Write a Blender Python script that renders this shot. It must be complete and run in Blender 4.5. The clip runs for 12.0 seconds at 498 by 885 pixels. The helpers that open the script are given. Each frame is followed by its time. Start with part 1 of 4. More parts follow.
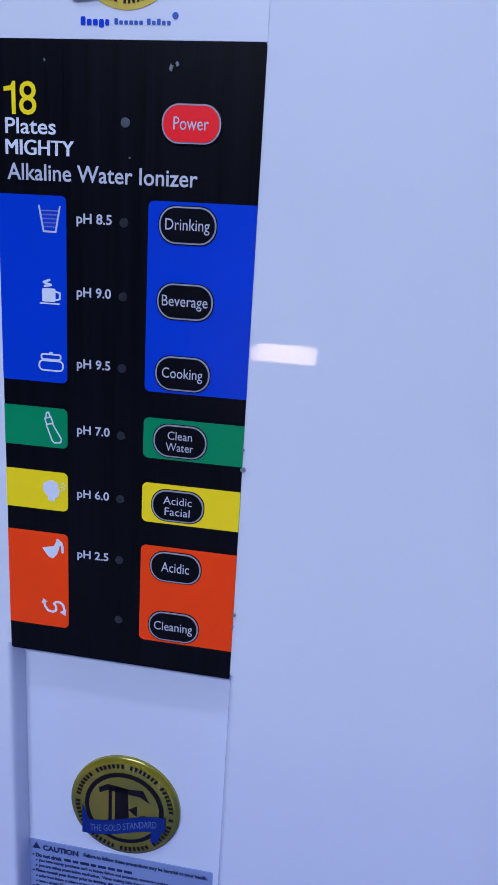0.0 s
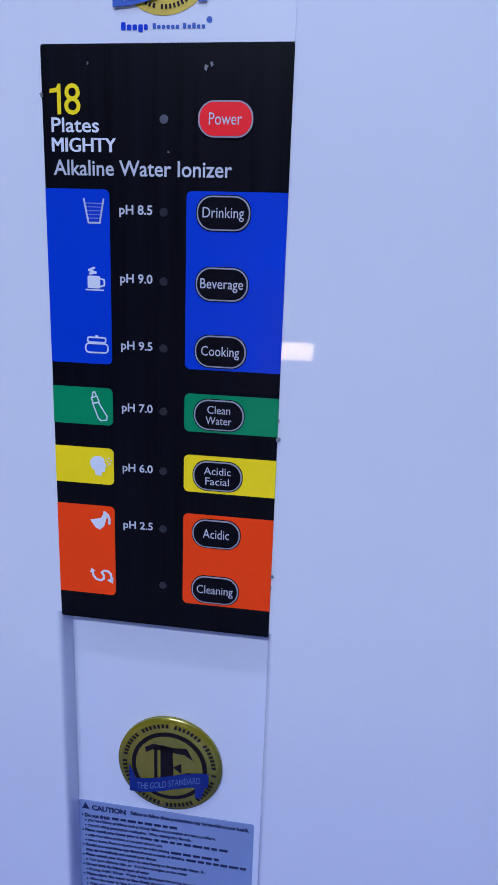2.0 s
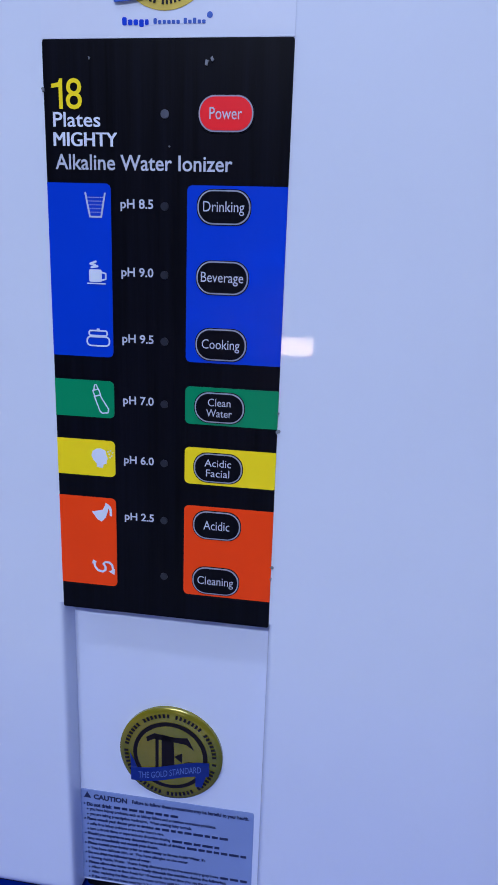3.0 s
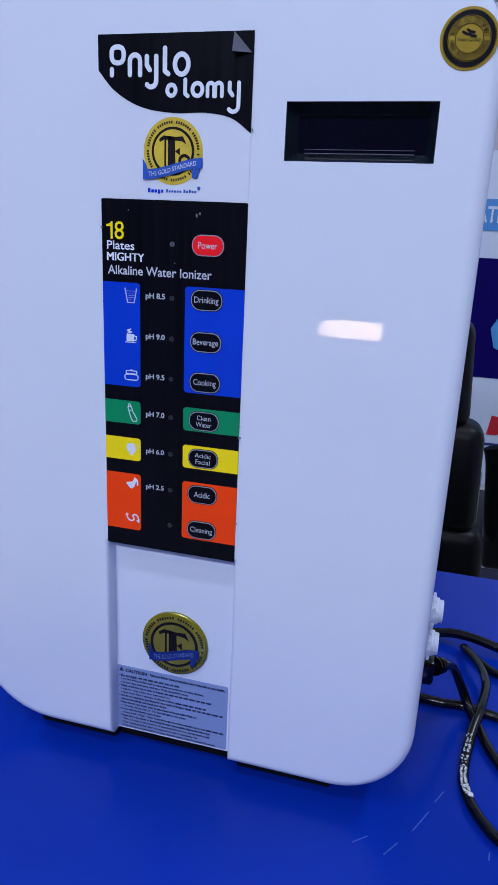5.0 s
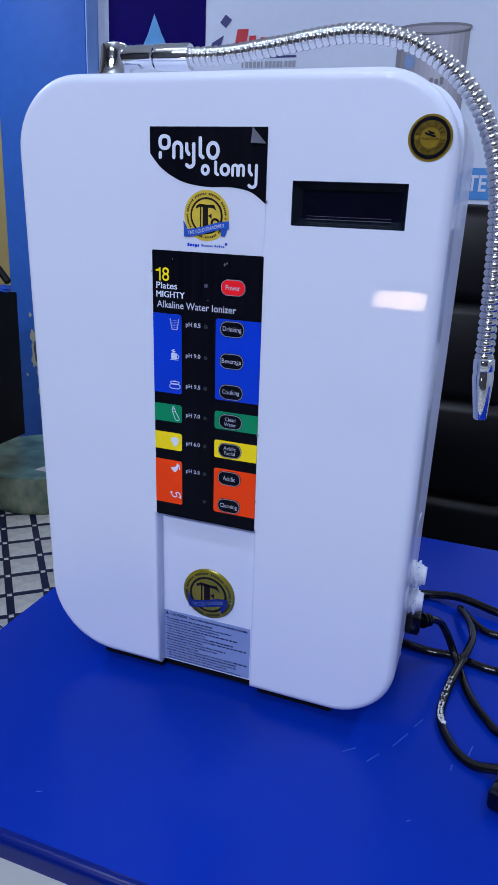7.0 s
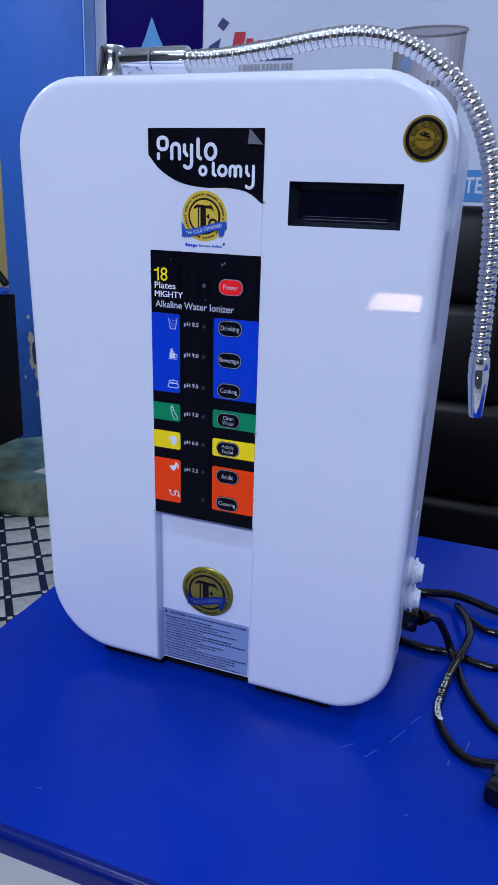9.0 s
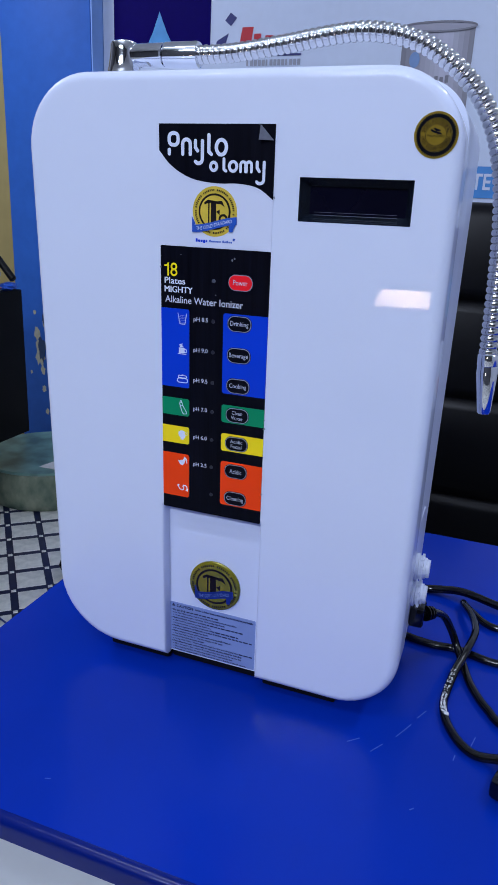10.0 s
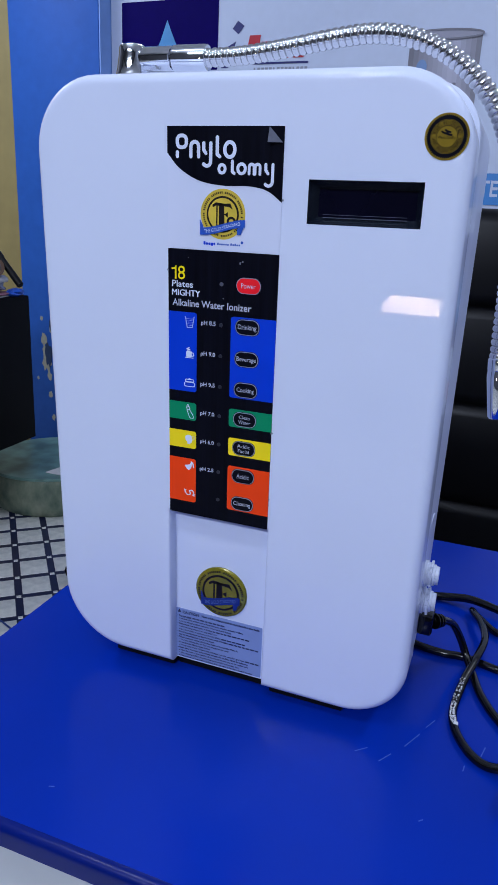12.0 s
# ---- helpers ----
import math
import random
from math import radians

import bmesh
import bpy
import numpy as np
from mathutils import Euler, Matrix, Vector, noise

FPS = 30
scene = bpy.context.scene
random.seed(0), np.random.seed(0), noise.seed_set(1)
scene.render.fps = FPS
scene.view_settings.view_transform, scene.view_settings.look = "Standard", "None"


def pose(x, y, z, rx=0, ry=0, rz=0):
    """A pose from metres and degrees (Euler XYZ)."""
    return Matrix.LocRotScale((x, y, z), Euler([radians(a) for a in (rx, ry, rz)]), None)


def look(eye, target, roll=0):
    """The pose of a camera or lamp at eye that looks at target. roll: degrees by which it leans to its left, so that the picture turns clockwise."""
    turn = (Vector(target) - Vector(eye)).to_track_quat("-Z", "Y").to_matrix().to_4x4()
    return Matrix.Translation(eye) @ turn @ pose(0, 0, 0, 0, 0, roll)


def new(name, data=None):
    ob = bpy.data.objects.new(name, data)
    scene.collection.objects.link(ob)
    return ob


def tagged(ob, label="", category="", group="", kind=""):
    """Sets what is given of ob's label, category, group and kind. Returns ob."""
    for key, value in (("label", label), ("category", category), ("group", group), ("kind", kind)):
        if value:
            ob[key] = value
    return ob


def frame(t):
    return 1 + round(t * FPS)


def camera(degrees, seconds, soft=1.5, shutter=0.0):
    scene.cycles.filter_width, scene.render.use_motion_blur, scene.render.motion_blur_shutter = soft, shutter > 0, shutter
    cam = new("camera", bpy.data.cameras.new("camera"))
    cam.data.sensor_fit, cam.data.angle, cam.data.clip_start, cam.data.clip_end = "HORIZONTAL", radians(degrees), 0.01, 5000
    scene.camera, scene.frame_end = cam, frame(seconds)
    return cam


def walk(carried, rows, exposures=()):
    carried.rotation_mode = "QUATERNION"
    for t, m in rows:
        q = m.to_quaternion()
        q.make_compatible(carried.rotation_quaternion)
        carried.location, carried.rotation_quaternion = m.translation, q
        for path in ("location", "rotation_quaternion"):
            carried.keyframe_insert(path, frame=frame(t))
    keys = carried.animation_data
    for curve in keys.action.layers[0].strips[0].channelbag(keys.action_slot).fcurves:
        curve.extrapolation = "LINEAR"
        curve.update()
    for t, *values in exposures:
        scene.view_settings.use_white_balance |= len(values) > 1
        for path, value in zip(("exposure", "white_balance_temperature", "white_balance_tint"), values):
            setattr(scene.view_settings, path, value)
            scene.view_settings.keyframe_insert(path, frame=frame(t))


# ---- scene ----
cam = camera(39.5, 12.0)
# seconds, eye, tilt, lean, heading
PATH = [
    (0, (0.0565, -0.1572, 0.9730), 77.62, 3.88, 8.46),
    (0.5, (0.0545, -0.1604, 0.9719), 77.61, 2.80, 8.84),
    (1, (0.0490, -0.1690, 0.9720), 77.58, 2.27, 8.79),
    (1.5, (0.0491, -0.1716, 0.9689), 77.57, 2.50, 8.05),
    (2, (0.0493, -0.1727, 0.9684), 77.53, 2.30, 8.24),
    (2.5, (0.0483, -0.1734, 0.9675), 77.39, 2.15, 7.93),
    (3, (0.0495, -0.1747, 0.9679), 77.18, 2.30, 8.20),
    (3.2, (0.0509, -0.1771, 0.9686), 76.74, 2.24, 8.25),
    (4.8, (0.0913, -0.2568, 0.9964), 75.88, 3.16, 12.20),
    (5, (0.1070, -0.2689, 1.0048), 74.94, 3.09, 14.60),
    (5.5, (0.1276, -0.2988, 1.0230), 71.68, 2.73, 18.07),
    (6, (0.1332, -0.3217, 1.0405), 72.21, -1.17, 22.94),
    (6.5, (0.1420, -0.3306, 1.0438), 71.57, 2.52, 19.70),
    (8.5, (0.1491, -0.3380, 1.0441), 72.24, 2.04, 18.56),
    (9, (0.1476, -0.3381, 1.0429), 71.98, 2.48, 19.24),
    (9.5, (0.1470, -0.3383, 1.0429), 71.68, 2.68, 19.90),
    (10, (0.1463, -0.3405, 1.0427), 71.66, 2.70, 19.64),
    (10.5, (0.1443, -0.3397, 1.0426), 71.94, 2.91, 20.00),
    (11, (0.1436, -0.3372, 1.0430), 72.03, 2.52, 20.31),
    (11.5, (0.1437, -0.3376, 1.0410), 72.06, 2.73, 20.42),
    (12, (0.1444, -0.3379, 1.0404), 72.19, 2.73, 20.16),
]
walk(cam, [(t, pose(*eye, tilt, 0, turn) @ pose(0, 0, 0, 0, 0, lean)) for t, eye, tilt, lean, turn in PATH],
     [(0.0, 0.02, 6150, 12), (0.6, 0.02, 6150, 12), (1.0, 0.07, 6400, 11), (1.5, 0.03, 6200, 12), (3.2, 0.02, 6150, 12), (4.8, 0.06, 6450, 10), (12.0, 0.02, 6350, 10)])

# ---- light ----
world = bpy.data.worlds.new("world")
scene.world = world
world.use_nodes = True
world.node_tree.nodes["Background"].inputs[0].default_value = (0.55, 0.68, 1.0, 1)
world.node_tree.nodes["Background"].inputs[1].default_value = 0.3


def unseen_lamp(eye, target, length, power, width=0.14):
    data = bpy.data.lights.new("unseen_light", "AREA")
    data.shape, data.size, data.size_y = "RECTANGLE", length, width
    data.energy, data.color = power, (0.72, 0.80, 1.0)
    ob = new("unseen_light", data)
    ob.matrix_basis = look(eye, target)
    return ob


# No fixtures are seen: area lamps set by shadows and to brighten dim areas.
unseen_lamp((-0.10, -2.3, 2.40), (0.0, 0.0, 0.85), 1.2, 45.5, 0.12)
unseen_lamp((1.1, 0.7, 2.66), (0.6, 0.8, 0), 1.2, 16)
unseen_lamp((-0.3, -0.9, 2.66), (-0.3, -0.8, 0), 1.2, 11)
# Added to brighten the back-left wall, stand and floor tiles.
unseen_lamp((-2.35, 0.6, 2.66), (-1.5, 1.0, 0), 1.2, 38)


# ---- materials ----
def mat(name, rgb, rough=0.5, metal=0.0, vary=0.12, scale=40.0, bump=0.0, bump_scale=300.0, coat=0.0, rgb2=None, big=3.0, alpha=1.0, stretch=(1, 1, 1), spec=0.5):
    m = bpy.data.materials.new(name)
    m.use_nodes = True
    t, n = m.node_tree, m.node_tree.nodes
    b = n["Principled BSDF"]
    co = n.new("ShaderNodeTexCoord")
    mp = n.new("ShaderNodeMapping")
    mp.inputs["Scale"].default_value = stretch
    t.links.new(co.outputs["Object"], mp.inputs["Vector"])
    fine, wide = n.new("ShaderNodeTexNoise"), n.new("ShaderNodeTexNoise")
    fine.inputs["Scale"].default_value, wide.inputs["Scale"].default_value = scale, big
    fine.inputs["Detail"].default_value, wide.inputs["Detail"].default_value = 6, 3
    add = n.new("ShaderNodeMath")
    add.operation = "ADD"
    ramp = n.new("ShaderNodeMapRange")
    ramp.inputs["From Min"].default_value, ramp.inputs["From Max"].default_value = 0.7, 1.3
    mix = n.new("ShaderNodeMix")
    mix.data_type = "RGBA"
    dark = rgb2 or tuple(c * (1 - vary) for c in rgb)
    mix.inputs["A"].default_value, mix.inputs["B"].default_value = (*dark, 1), (*rgb, 1)
    for tex in (fine, wide):
        t.links.new(mp.outputs[0], tex.inputs["Vector"])
    t.links.new(fine.outputs["Fac"], add.inputs[0])
    t.links.new(wide.outputs["Fac"], add.inputs[1])
    t.links.new(add.outputs[0], ramp.inputs["Value"])
    t.links.new(ramp.outputs[0], mix.inputs["Factor"])
    t.links.new(mix.outputs["Result"], b.inputs["Base Color"])
    rr = n.new("ShaderNodeMapRange")
    rr.inputs["To Min"].default_value, rr.inputs["To Max"].default_value = rough * 0.85, min(1, rough * 1.15)
    t.links.new(wide.outputs["Fac"], rr.inputs["Value"])
    t.links.new(rr.outputs[0], b.inputs["Roughness"])
    b.inputs["Metallic"].default_value = metal
    b.inputs["Coat Weight"].default_value = coat
    b.inputs["Coat Roughness"].default_value = 0.012
    b.inputs["Alpha"].default_value = alpha
    b.inputs["Specular IOR Level"].default_value = spec
    if bump:
        bt, bn = n.new("ShaderNodeTexNoise"), n.new("ShaderNodeBump")
        bt.inputs["Scale"].default_value, bt.inputs["Detail"].default_value = bump_scale, 4
        bn.inputs["Strength"].default_value, bn.inputs["Distance"].default_value = bump, 0.001
        t.links.new(mp.outputs[0], bt.inputs["Vector"])
        t.links.new(bt.outputs["Fac"], bn.inputs["Height"])
        t.links.new(bn.outputs[0], b.inputs["Normal"])
    return m


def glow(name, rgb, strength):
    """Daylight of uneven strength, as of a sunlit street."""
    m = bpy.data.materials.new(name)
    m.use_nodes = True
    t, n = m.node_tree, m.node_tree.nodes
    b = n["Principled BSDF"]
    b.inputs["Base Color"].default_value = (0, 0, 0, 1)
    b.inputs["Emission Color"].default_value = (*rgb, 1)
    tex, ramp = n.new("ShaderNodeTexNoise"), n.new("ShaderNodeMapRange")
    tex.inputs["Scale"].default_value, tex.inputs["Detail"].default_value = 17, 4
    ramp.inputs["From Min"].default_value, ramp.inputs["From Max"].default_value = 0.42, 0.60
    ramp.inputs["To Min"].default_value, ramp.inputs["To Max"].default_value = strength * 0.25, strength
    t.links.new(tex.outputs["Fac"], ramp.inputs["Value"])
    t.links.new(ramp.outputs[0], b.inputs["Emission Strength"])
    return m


shell_white = mat("shell_white", (0.67, 0.73, 0.90), 0.4, vary=0.03, scale=20, coat=0.6, spec=0.15)
side_white = mat("side_white", (0.70, 0.76, 0.92), 0.42, vary=0.05, scale=30, coat=0.22, spec=0.3, bump=0.03, bump_scale=200)
print_black = mat("print_black", (0.0030, 0.0036, 0.0098), 0.34, spec=0.10, vary=0.6, scale=200, big=60, bump=0.05, bump_scale=260, stretch=(6, 1, 0.15))
print_white = mat("print_white", (0.66, 0.71, 0.88), 0.35, vary=0.04)
print_blue = mat("print_blue", (0.002, 0.048, 0.66), 0.32, spec=0.2, vary=0.12)
print_green = mat("print_green", (0.003, 0.27, 0.115), 0.32, spec=0.2, vary=0.1)
print_yellow = mat("print_yellow", (1.0, 0.78, 0.002), 0.34, vary=0.06)
print_orange = mat("print_orange", (1.0, 0.060, 0.004), 0.34, spec=0.2, vary=0.08)
print_red = mat("print_red", (1.0, 0.008, 0.02), 0.32, vary=0.08)
print_letter = mat("print_letter", (0.72, 0.78, 0.95), 0.4, vary=0.05)
print_ribbon = mat("print_ribbon", (0.02, 0.10, 0.55), 0.35, vary=0.2, scale=300)
print_navy = mat("print_navy", (0.02, 0.03, 0.10), 0.45, vary=0.2)
print_gold = mat("print_gold", (0.75, 0.55, 0.06), 0.35, vary=0.3, scale=160)
print_brown = mat("print_brown", (0.010, 0.007, 0.008), 0.4, spec=0.2, vary=0.2)
badge_ribbon = mat("badge_ribbon", (0.006, 0.024, 0.21), 0.3, vary=0.2, scale=300)
print_small = mat("print_small", (0.56, 0.60, 0.76), 0.4, vary=0.08)
print_ring = mat("print_ring", (0.36, 0.38, 0.50), 0.35, vary=0.15, scale=300)
blue_lit = mat("blue_lit", (0.24, 0.42, 0.86), 0.45, vary=0.12, scale=25, bump=0.06, bump_scale=80)
seam_shade = mat("seam_shade", (0.10, 0.115, 0.19), 0.5, vary=0.15)
roll_core = mat("roll_core", (0.22, 0.17, 0.15), 0.6, vary=0.3)
caution_grey = mat("caution_grey", (0.23, 0.31, 0.58), 0.5, vary=0.06)
foil_olive = mat("foil_olive", (0.33, 0.26, 0.018), 0.22, metal=0.35, vary=0.45, scale=70, big=25, rgb2=(0.15, 0.17, 0.013), coat=0.6)
foil_gold = mat("foil_gold", (0.36, 0.24, 0.014), 0.3, metal=0.5, vary=0.35, scale=120)
scuff_grey = mat("scuff_grey", (0.22, 0.24, 0.30), 0.5, vary=0.3, scale=500)
lamp_off = mat("lamp_off", (0.020, 0.024, 0.042), 0.3, vary=0.3, scale=500)
ribbon_text = mat("ribbon_text", (0.14, 0.22, 0.52), 0.4)
led_grey = mat("led_grey", (0.10, 0.11, 0.16), 0.3, vary=0.3, scale=500)
lens_black = mat("lens_black", (0.003, 0.003, 0.013), 0.08, vary=0.3, spec=0.2)
rim_black = mat("rim_black", (0.010, 0.015, 0.026), 0.14, spec=0.5, vary=0.4, scale=200, coat=0.3)
foot_black = mat("foot_black", (0.004, 0.004, 0.005), 0.6, spec=0.2, vary=0.3)
chrome = mat("chrome", (0.86, 0.88, 0.93), 0.07, metal=1.0, vary=0.08, scale=120)
chrome_soft = mat("chrome_soft", (0.74, 0.74, 0.76), 0.16, metal=1.0, vary=0.12, scale=400)
fitting_white = mat("fitting_white", (0.70, 0.75, 0.88), 0.45, vary=0.06)
cable_black = mat("cable_black", (0.0025, 0.0025, 0.0035), 0.12, vary=0.3, scale=150, bump=0.04)
cable_print = mat("cable_print", (0.75, 0.78, 0.82), 0.5, vary=0.25, scale=500)
table_blue = mat("table_blue", (0.0018, 0.025, 0.335), 0.20, spec=0.13, vary=0.10, scale=12, big=5, bump=0.02, bump_scale=900)
edge_blue_shaded = mat("edge_blue_shaded", (0.0010, 0.010, 0.15), 0.2, spec=0.3, vary=0.15, scale=30)
laminate_grey = mat("laminate_grey", (0.55, 0.58, 0.62), 0.4, vary=0.08)
scratch_pale = mat("scratch_pale", (0.035, 0.10, 0.48), 0.5, vary=0.3, scale=800)
paint_slate = mat("paint_slate", (0.03, 0.06, 0.14), 0.7, vary=0.3, scale=60)
leather_black = mat("leather_black", (0.0022, 0.0023, 0.0036), 0.40, spec=0.20, vary=0.4, scale=90, bump=0.10, bump_scale=160)
plastic_black = mat("plastic_black", (0.0014, 0.0014, 0.002), 0.5, spec=0.05, vary=0.3, bump=0.05)
plastic_white = mat("plastic_white", (0.62, 0.66, 0.72), 0.4, vary=0.1)
wall_blue = mat("wall_blue", (0.036, 0.138, 0.53), 0.5, spec=0.2, vary=0.14, scale=25, bump=0.08, bump_scale=80)
wall_yellow = mat("wall_yellow", (0.40, 0.31, 0.115), 0.6, vary=0.16, scale=14, bump=0.08, bump_scale=60)
wall_white = mat("wall_white", (0.62, 0.64, 0.70), 0.65, vary=0.08, bump=0.05, bump_scale=50)
wall_dim = mat("wall_dim", (0.10, 0.10, 0.11), 0.8, vary=0.2)
ceiling_white = mat("ceiling_white", (0.78, 0.79, 0.80), 0.8, vary=0.06)
plaster_raw = mat("plaster_raw", (0.50, 0.48, 0.36), 0.8, vary=0.3, scale=120, bump=0.3, bump_scale=160)
banner_white = mat("banner_white", (0.56, 0.63, 0.80), 0.45, vary=0.05)
banner_purple = mat("banner_purple", (0.006, 0.002, 0.105), 0.5, spec=0.03, vary=0.12)
banner_cyan = mat("banner_cyan", (0.06, 0.30, 0.66), 0.4, vary=0.2)
banner_sign = mat("banner_sign", (0.03, 0.22, 0.60), 0.4, vary=0.08)
banner_navy = mat("banner_navy", (0.02, 0.025, 0.16), 0.4, vary=0.1)
banner_red = mat("banner_red", (0.50, 0.015, 0.03), 0.4, vary=0.1)
banner_text = mat("banner_text", (0.30, 0.32, 0.40), 0.5, vary=0.1)
filter_cyan = mat("filter_cyan", (0.14, 0.26, 0.52), 0.4, vary=0.2)
steel_print = [mat("steel_print", (v, v, v * 1.25), 0.45, vary=0.06) for v in (0.17, 0.21, 0.25, 0.28, 0.31, 0.34, 0.37, 0.41, 0.44, 0.42, 0.36, 0.31, 0.26, 0.20)]
tile_cream = mat("tile_cream", (0.82, 0.81, 0.74), 0.35, vary=0.28, scale=45, big=9, rgb2=(0.54, 0.55, 0.51))
tile_navy = mat("tile_navy", (0.015, 0.022, 0.075), 0.35, vary=0.4, scale=60, big=8)
tub_side = mat("tub_side", (0.24, 0.27, 0.19), 0.25, vary=0.5, scale=26, big=11, rgb2=(0.035, 0.085, 0.06), bump=0.2, bump_scale=60, stretch=(1, 1, 0.6))
tub_top = mat("tub_top", (0.19, 0.35, 0.30), 0.3, vary=0.6, scale=14, big=7)
paper_white = mat("paper_white", (0.62, 0.62, 0.62), 0.7, vary=0.1)
paper_pink = mat("paper_pink", (0.45, 0.20, 0.27), 0.6, vary=0.2)
clear_wrap = mat("clear_wrap", (0.45, 0.45, 0.48), 0.15, vary=0.4, scale=60, bump=0.5, bump_scale=70)
clip_blue = mat("clip_blue", (0.02, 0.10, 0.55), 0.35)
pipe_dark = mat("pipe_dark", (0.005, 0.005, 0.006), 0.5, spec=0.2, vary=0.3)
bag_red = mat("bag_red", (0.16, 0.08, 0.045), 0.4, vary=0.4)
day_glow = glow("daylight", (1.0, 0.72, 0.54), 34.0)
wire_blue = mat("wire_blue", (0.02, 0.05, 0.20), 0.4)

# ---- mesh helpers ----
ORIGIN = {}


def thing(name, x, y, z, label, category, group="", kind=""):
    ob = new(name)
    ob.empty_display_size = 0.05
    ob.location = (x, y, z)
    ORIGIN[ob.name] = Vector((x, y, z))
    return tagged(ob, label, category, group, kind)


def smooth(me, angle=35):
    me.polygons.foreach_set("use_smooth", [True] * len(me.polygons))
    me.set_sharp_from_angle(angle=radians(angle))


def part(name, bm, material, parent=None, label="", soft=True, **tags):
    """One mesh object from a bmesh in world coordinates, under a thing or a part."""
    bmesh.ops.recalc_face_normals(bm, faces=bm.faces[:])
    o = ORIGIN[parent.name] if parent else Vector((0, 0, 0))
    bmesh.ops.translate(bm, verts=bm.verts[:], vec=-o)
    me = bpy.data.meshes.new(name)
    bm.to_mesh(me)
    bm.free()
    me.materials.append(material)
    if soft:
        smooth(me)
    ob = new(name, me)
    if parent:
        ob.parent = parent
        ORIGIN[ob.name] = o
    else:
        ORIGIN[ob.name] = Vector((0, 0, 0))
    return tagged(ob, label, **tags)


def box(bm, x0, x1, y0, y1, z0, z1, bev=0.0, seg=2):
    vs = [bm.verts.new((x, y, z)) for x in (x0, x1) for y in (y0, y1) for z in (z0, z1)]
    fs = [bm.faces.new([vs[i] for i in f]) for f in ((0, 1, 3, 2), (4, 6, 7, 5), (0, 4, 5, 1), (2, 3, 7, 6), (0, 2, 6, 4), (1, 5, 7, 3))]
    if bev:
        es = {e for f in fs for e in f.edges}
        bmesh.ops.bevel(bm, geom=list(es), offset=bev, segments=seg, affect="EDGES", profile=0.5)
    return bm


def tube(bm, pts, radii, sides=16, caps=True):
    """A swept tube through points."""
    pts = [Vector(p) for p in pts]
    rings, up = [], None
    for i, p in enumerate(pts):
        d = (pts[min(i + 1, len(pts) - 1)] - pts[max(i - 1, 0)]).normalized()
        if up is None:
            up = d.orthogonal().normalized()
        up = (up - d * up.dot(d)).normalized()
        side = d.cross(up)
        r = radii[i] if hasattr(radii, "__len__") else radii
        rings.append([bm.verts.new(p + r * (math.cos(a) * up + math.sin(a) * side)) for a in (2 * math.pi * k / sides for k in range(sides))])
    for a, b in zip(rings, rings[1:]):
        for k in range(sides):
            bm.faces.new((a[k], a[(k + 1) % sides], b[(k + 1) % sides], b[k]))
    if caps:
        bm.faces.new(rings[0][::-1])
        bm.faces.new(rings[-1])
    return bm


def lathe(bm, axis_from, axis_to, profile, sides=32):
    """A turned body: profile rows of (how far along the axis in metres, radius)."""
    a, d = Vector(axis_from), (Vector(axis_to) - Vector(axis_from)).normalized()
    up = d.orthogonal().normalized()
    side = d.cross(up)
    rings = [[bm.verts.new(a + d * s + r * (math.cos(t) * up + math.sin(t) * side)) for t in (2 * math.pi * k / sides for k in range(sides))] for s, r in profile]
    for p, q in zip(rings, rings[1:]):
        for k in range(sides):
            bm.faces.new((p[k], p[(k + 1) % sides], q[(k + 1) % sides], q[k]))
    bm.faces.new(rings[0][::-1])
    bm.faces.new(rings[-1])
    return bm


def spline(knots, n):
    """A smooth curve through the knots."""
    k = [Vector(p) for p in knots]
    k = [2 * k[0] - k[1]] + k + [2 * k[-1] - k[-2]]
    out = []
    for i in range(1, len(k) - 2):
        for j in range(n):
            t = j / n
            a, b, c, d = k[i - 1], k[i], k[i + 1], k[i + 2]
            out.append(0.5 * (2 * b + (c - a) * t + (2 * a - 5 * b + 4 * c - d) * t * t + (3 * b - a - 3 * c + d) * t ** 3))
    return out + [k[-2]]


def even(points, step):
    """The same curve at even steps."""
    out, carry = [points[0]], 0.0
    for a, b in zip(points, points[1:]):
        length = (b - a).length
        at = step - carry
        while at <= length:
            out.append(a.lerp(b, at / length))
            at += step
        carry = (carry + length) % step
    return out


def circle(cx, cz, r, n=40, rz=None):
    return [(cx + r * math.cos(2 * math.pi * k / n), cz + (rz or r) * math.sin(2 * math.pi * k / n)) for k in range(n)]


def rrect(x0, x1, z0, z1, r, which=(1, 1, 1, 1), n=8):
    """A rectangle with rounded corners: top right, top left, bottom left, bottom right."""
    out = []
    for k, (cx, cz, on) in enumerate(((x1 - r, z1 - r, which[0]), (x0 + r, z1 - r, which[1]), (x0 + r, z0 + r, which[2]), (x1 - r, z0 + r, which[3]))):
        if on:
            out += [(cx + r * math.cos(math.pi / 2 * (k + j / n)), cz + r * math.sin(math.pi / 2 * (k + j / n))) for j in range(n + 1)]
        else:
            out.append(((x1, z1), (x0, z1), (x0, z0), (x1, z0))[k])
    return out


def slab(bm, pts, where, front, thick):
    """A flat piece with that outline; where() puts (x, z, offset) into the world."""
    a = [bm.verts.new(where(x, z, front)) for x, z in pts]
    b = [bm.verts.new(where(x, z, front - thick)) for x, z in pts]
    bm.faces.new(a)
    bm.faces.new(b[::-1])
    for i in range(len(pts)):
        j = (i + 1) % len(pts)
        bm.faces.new((a[j], a[i], b[i], b[j]))
    return bm


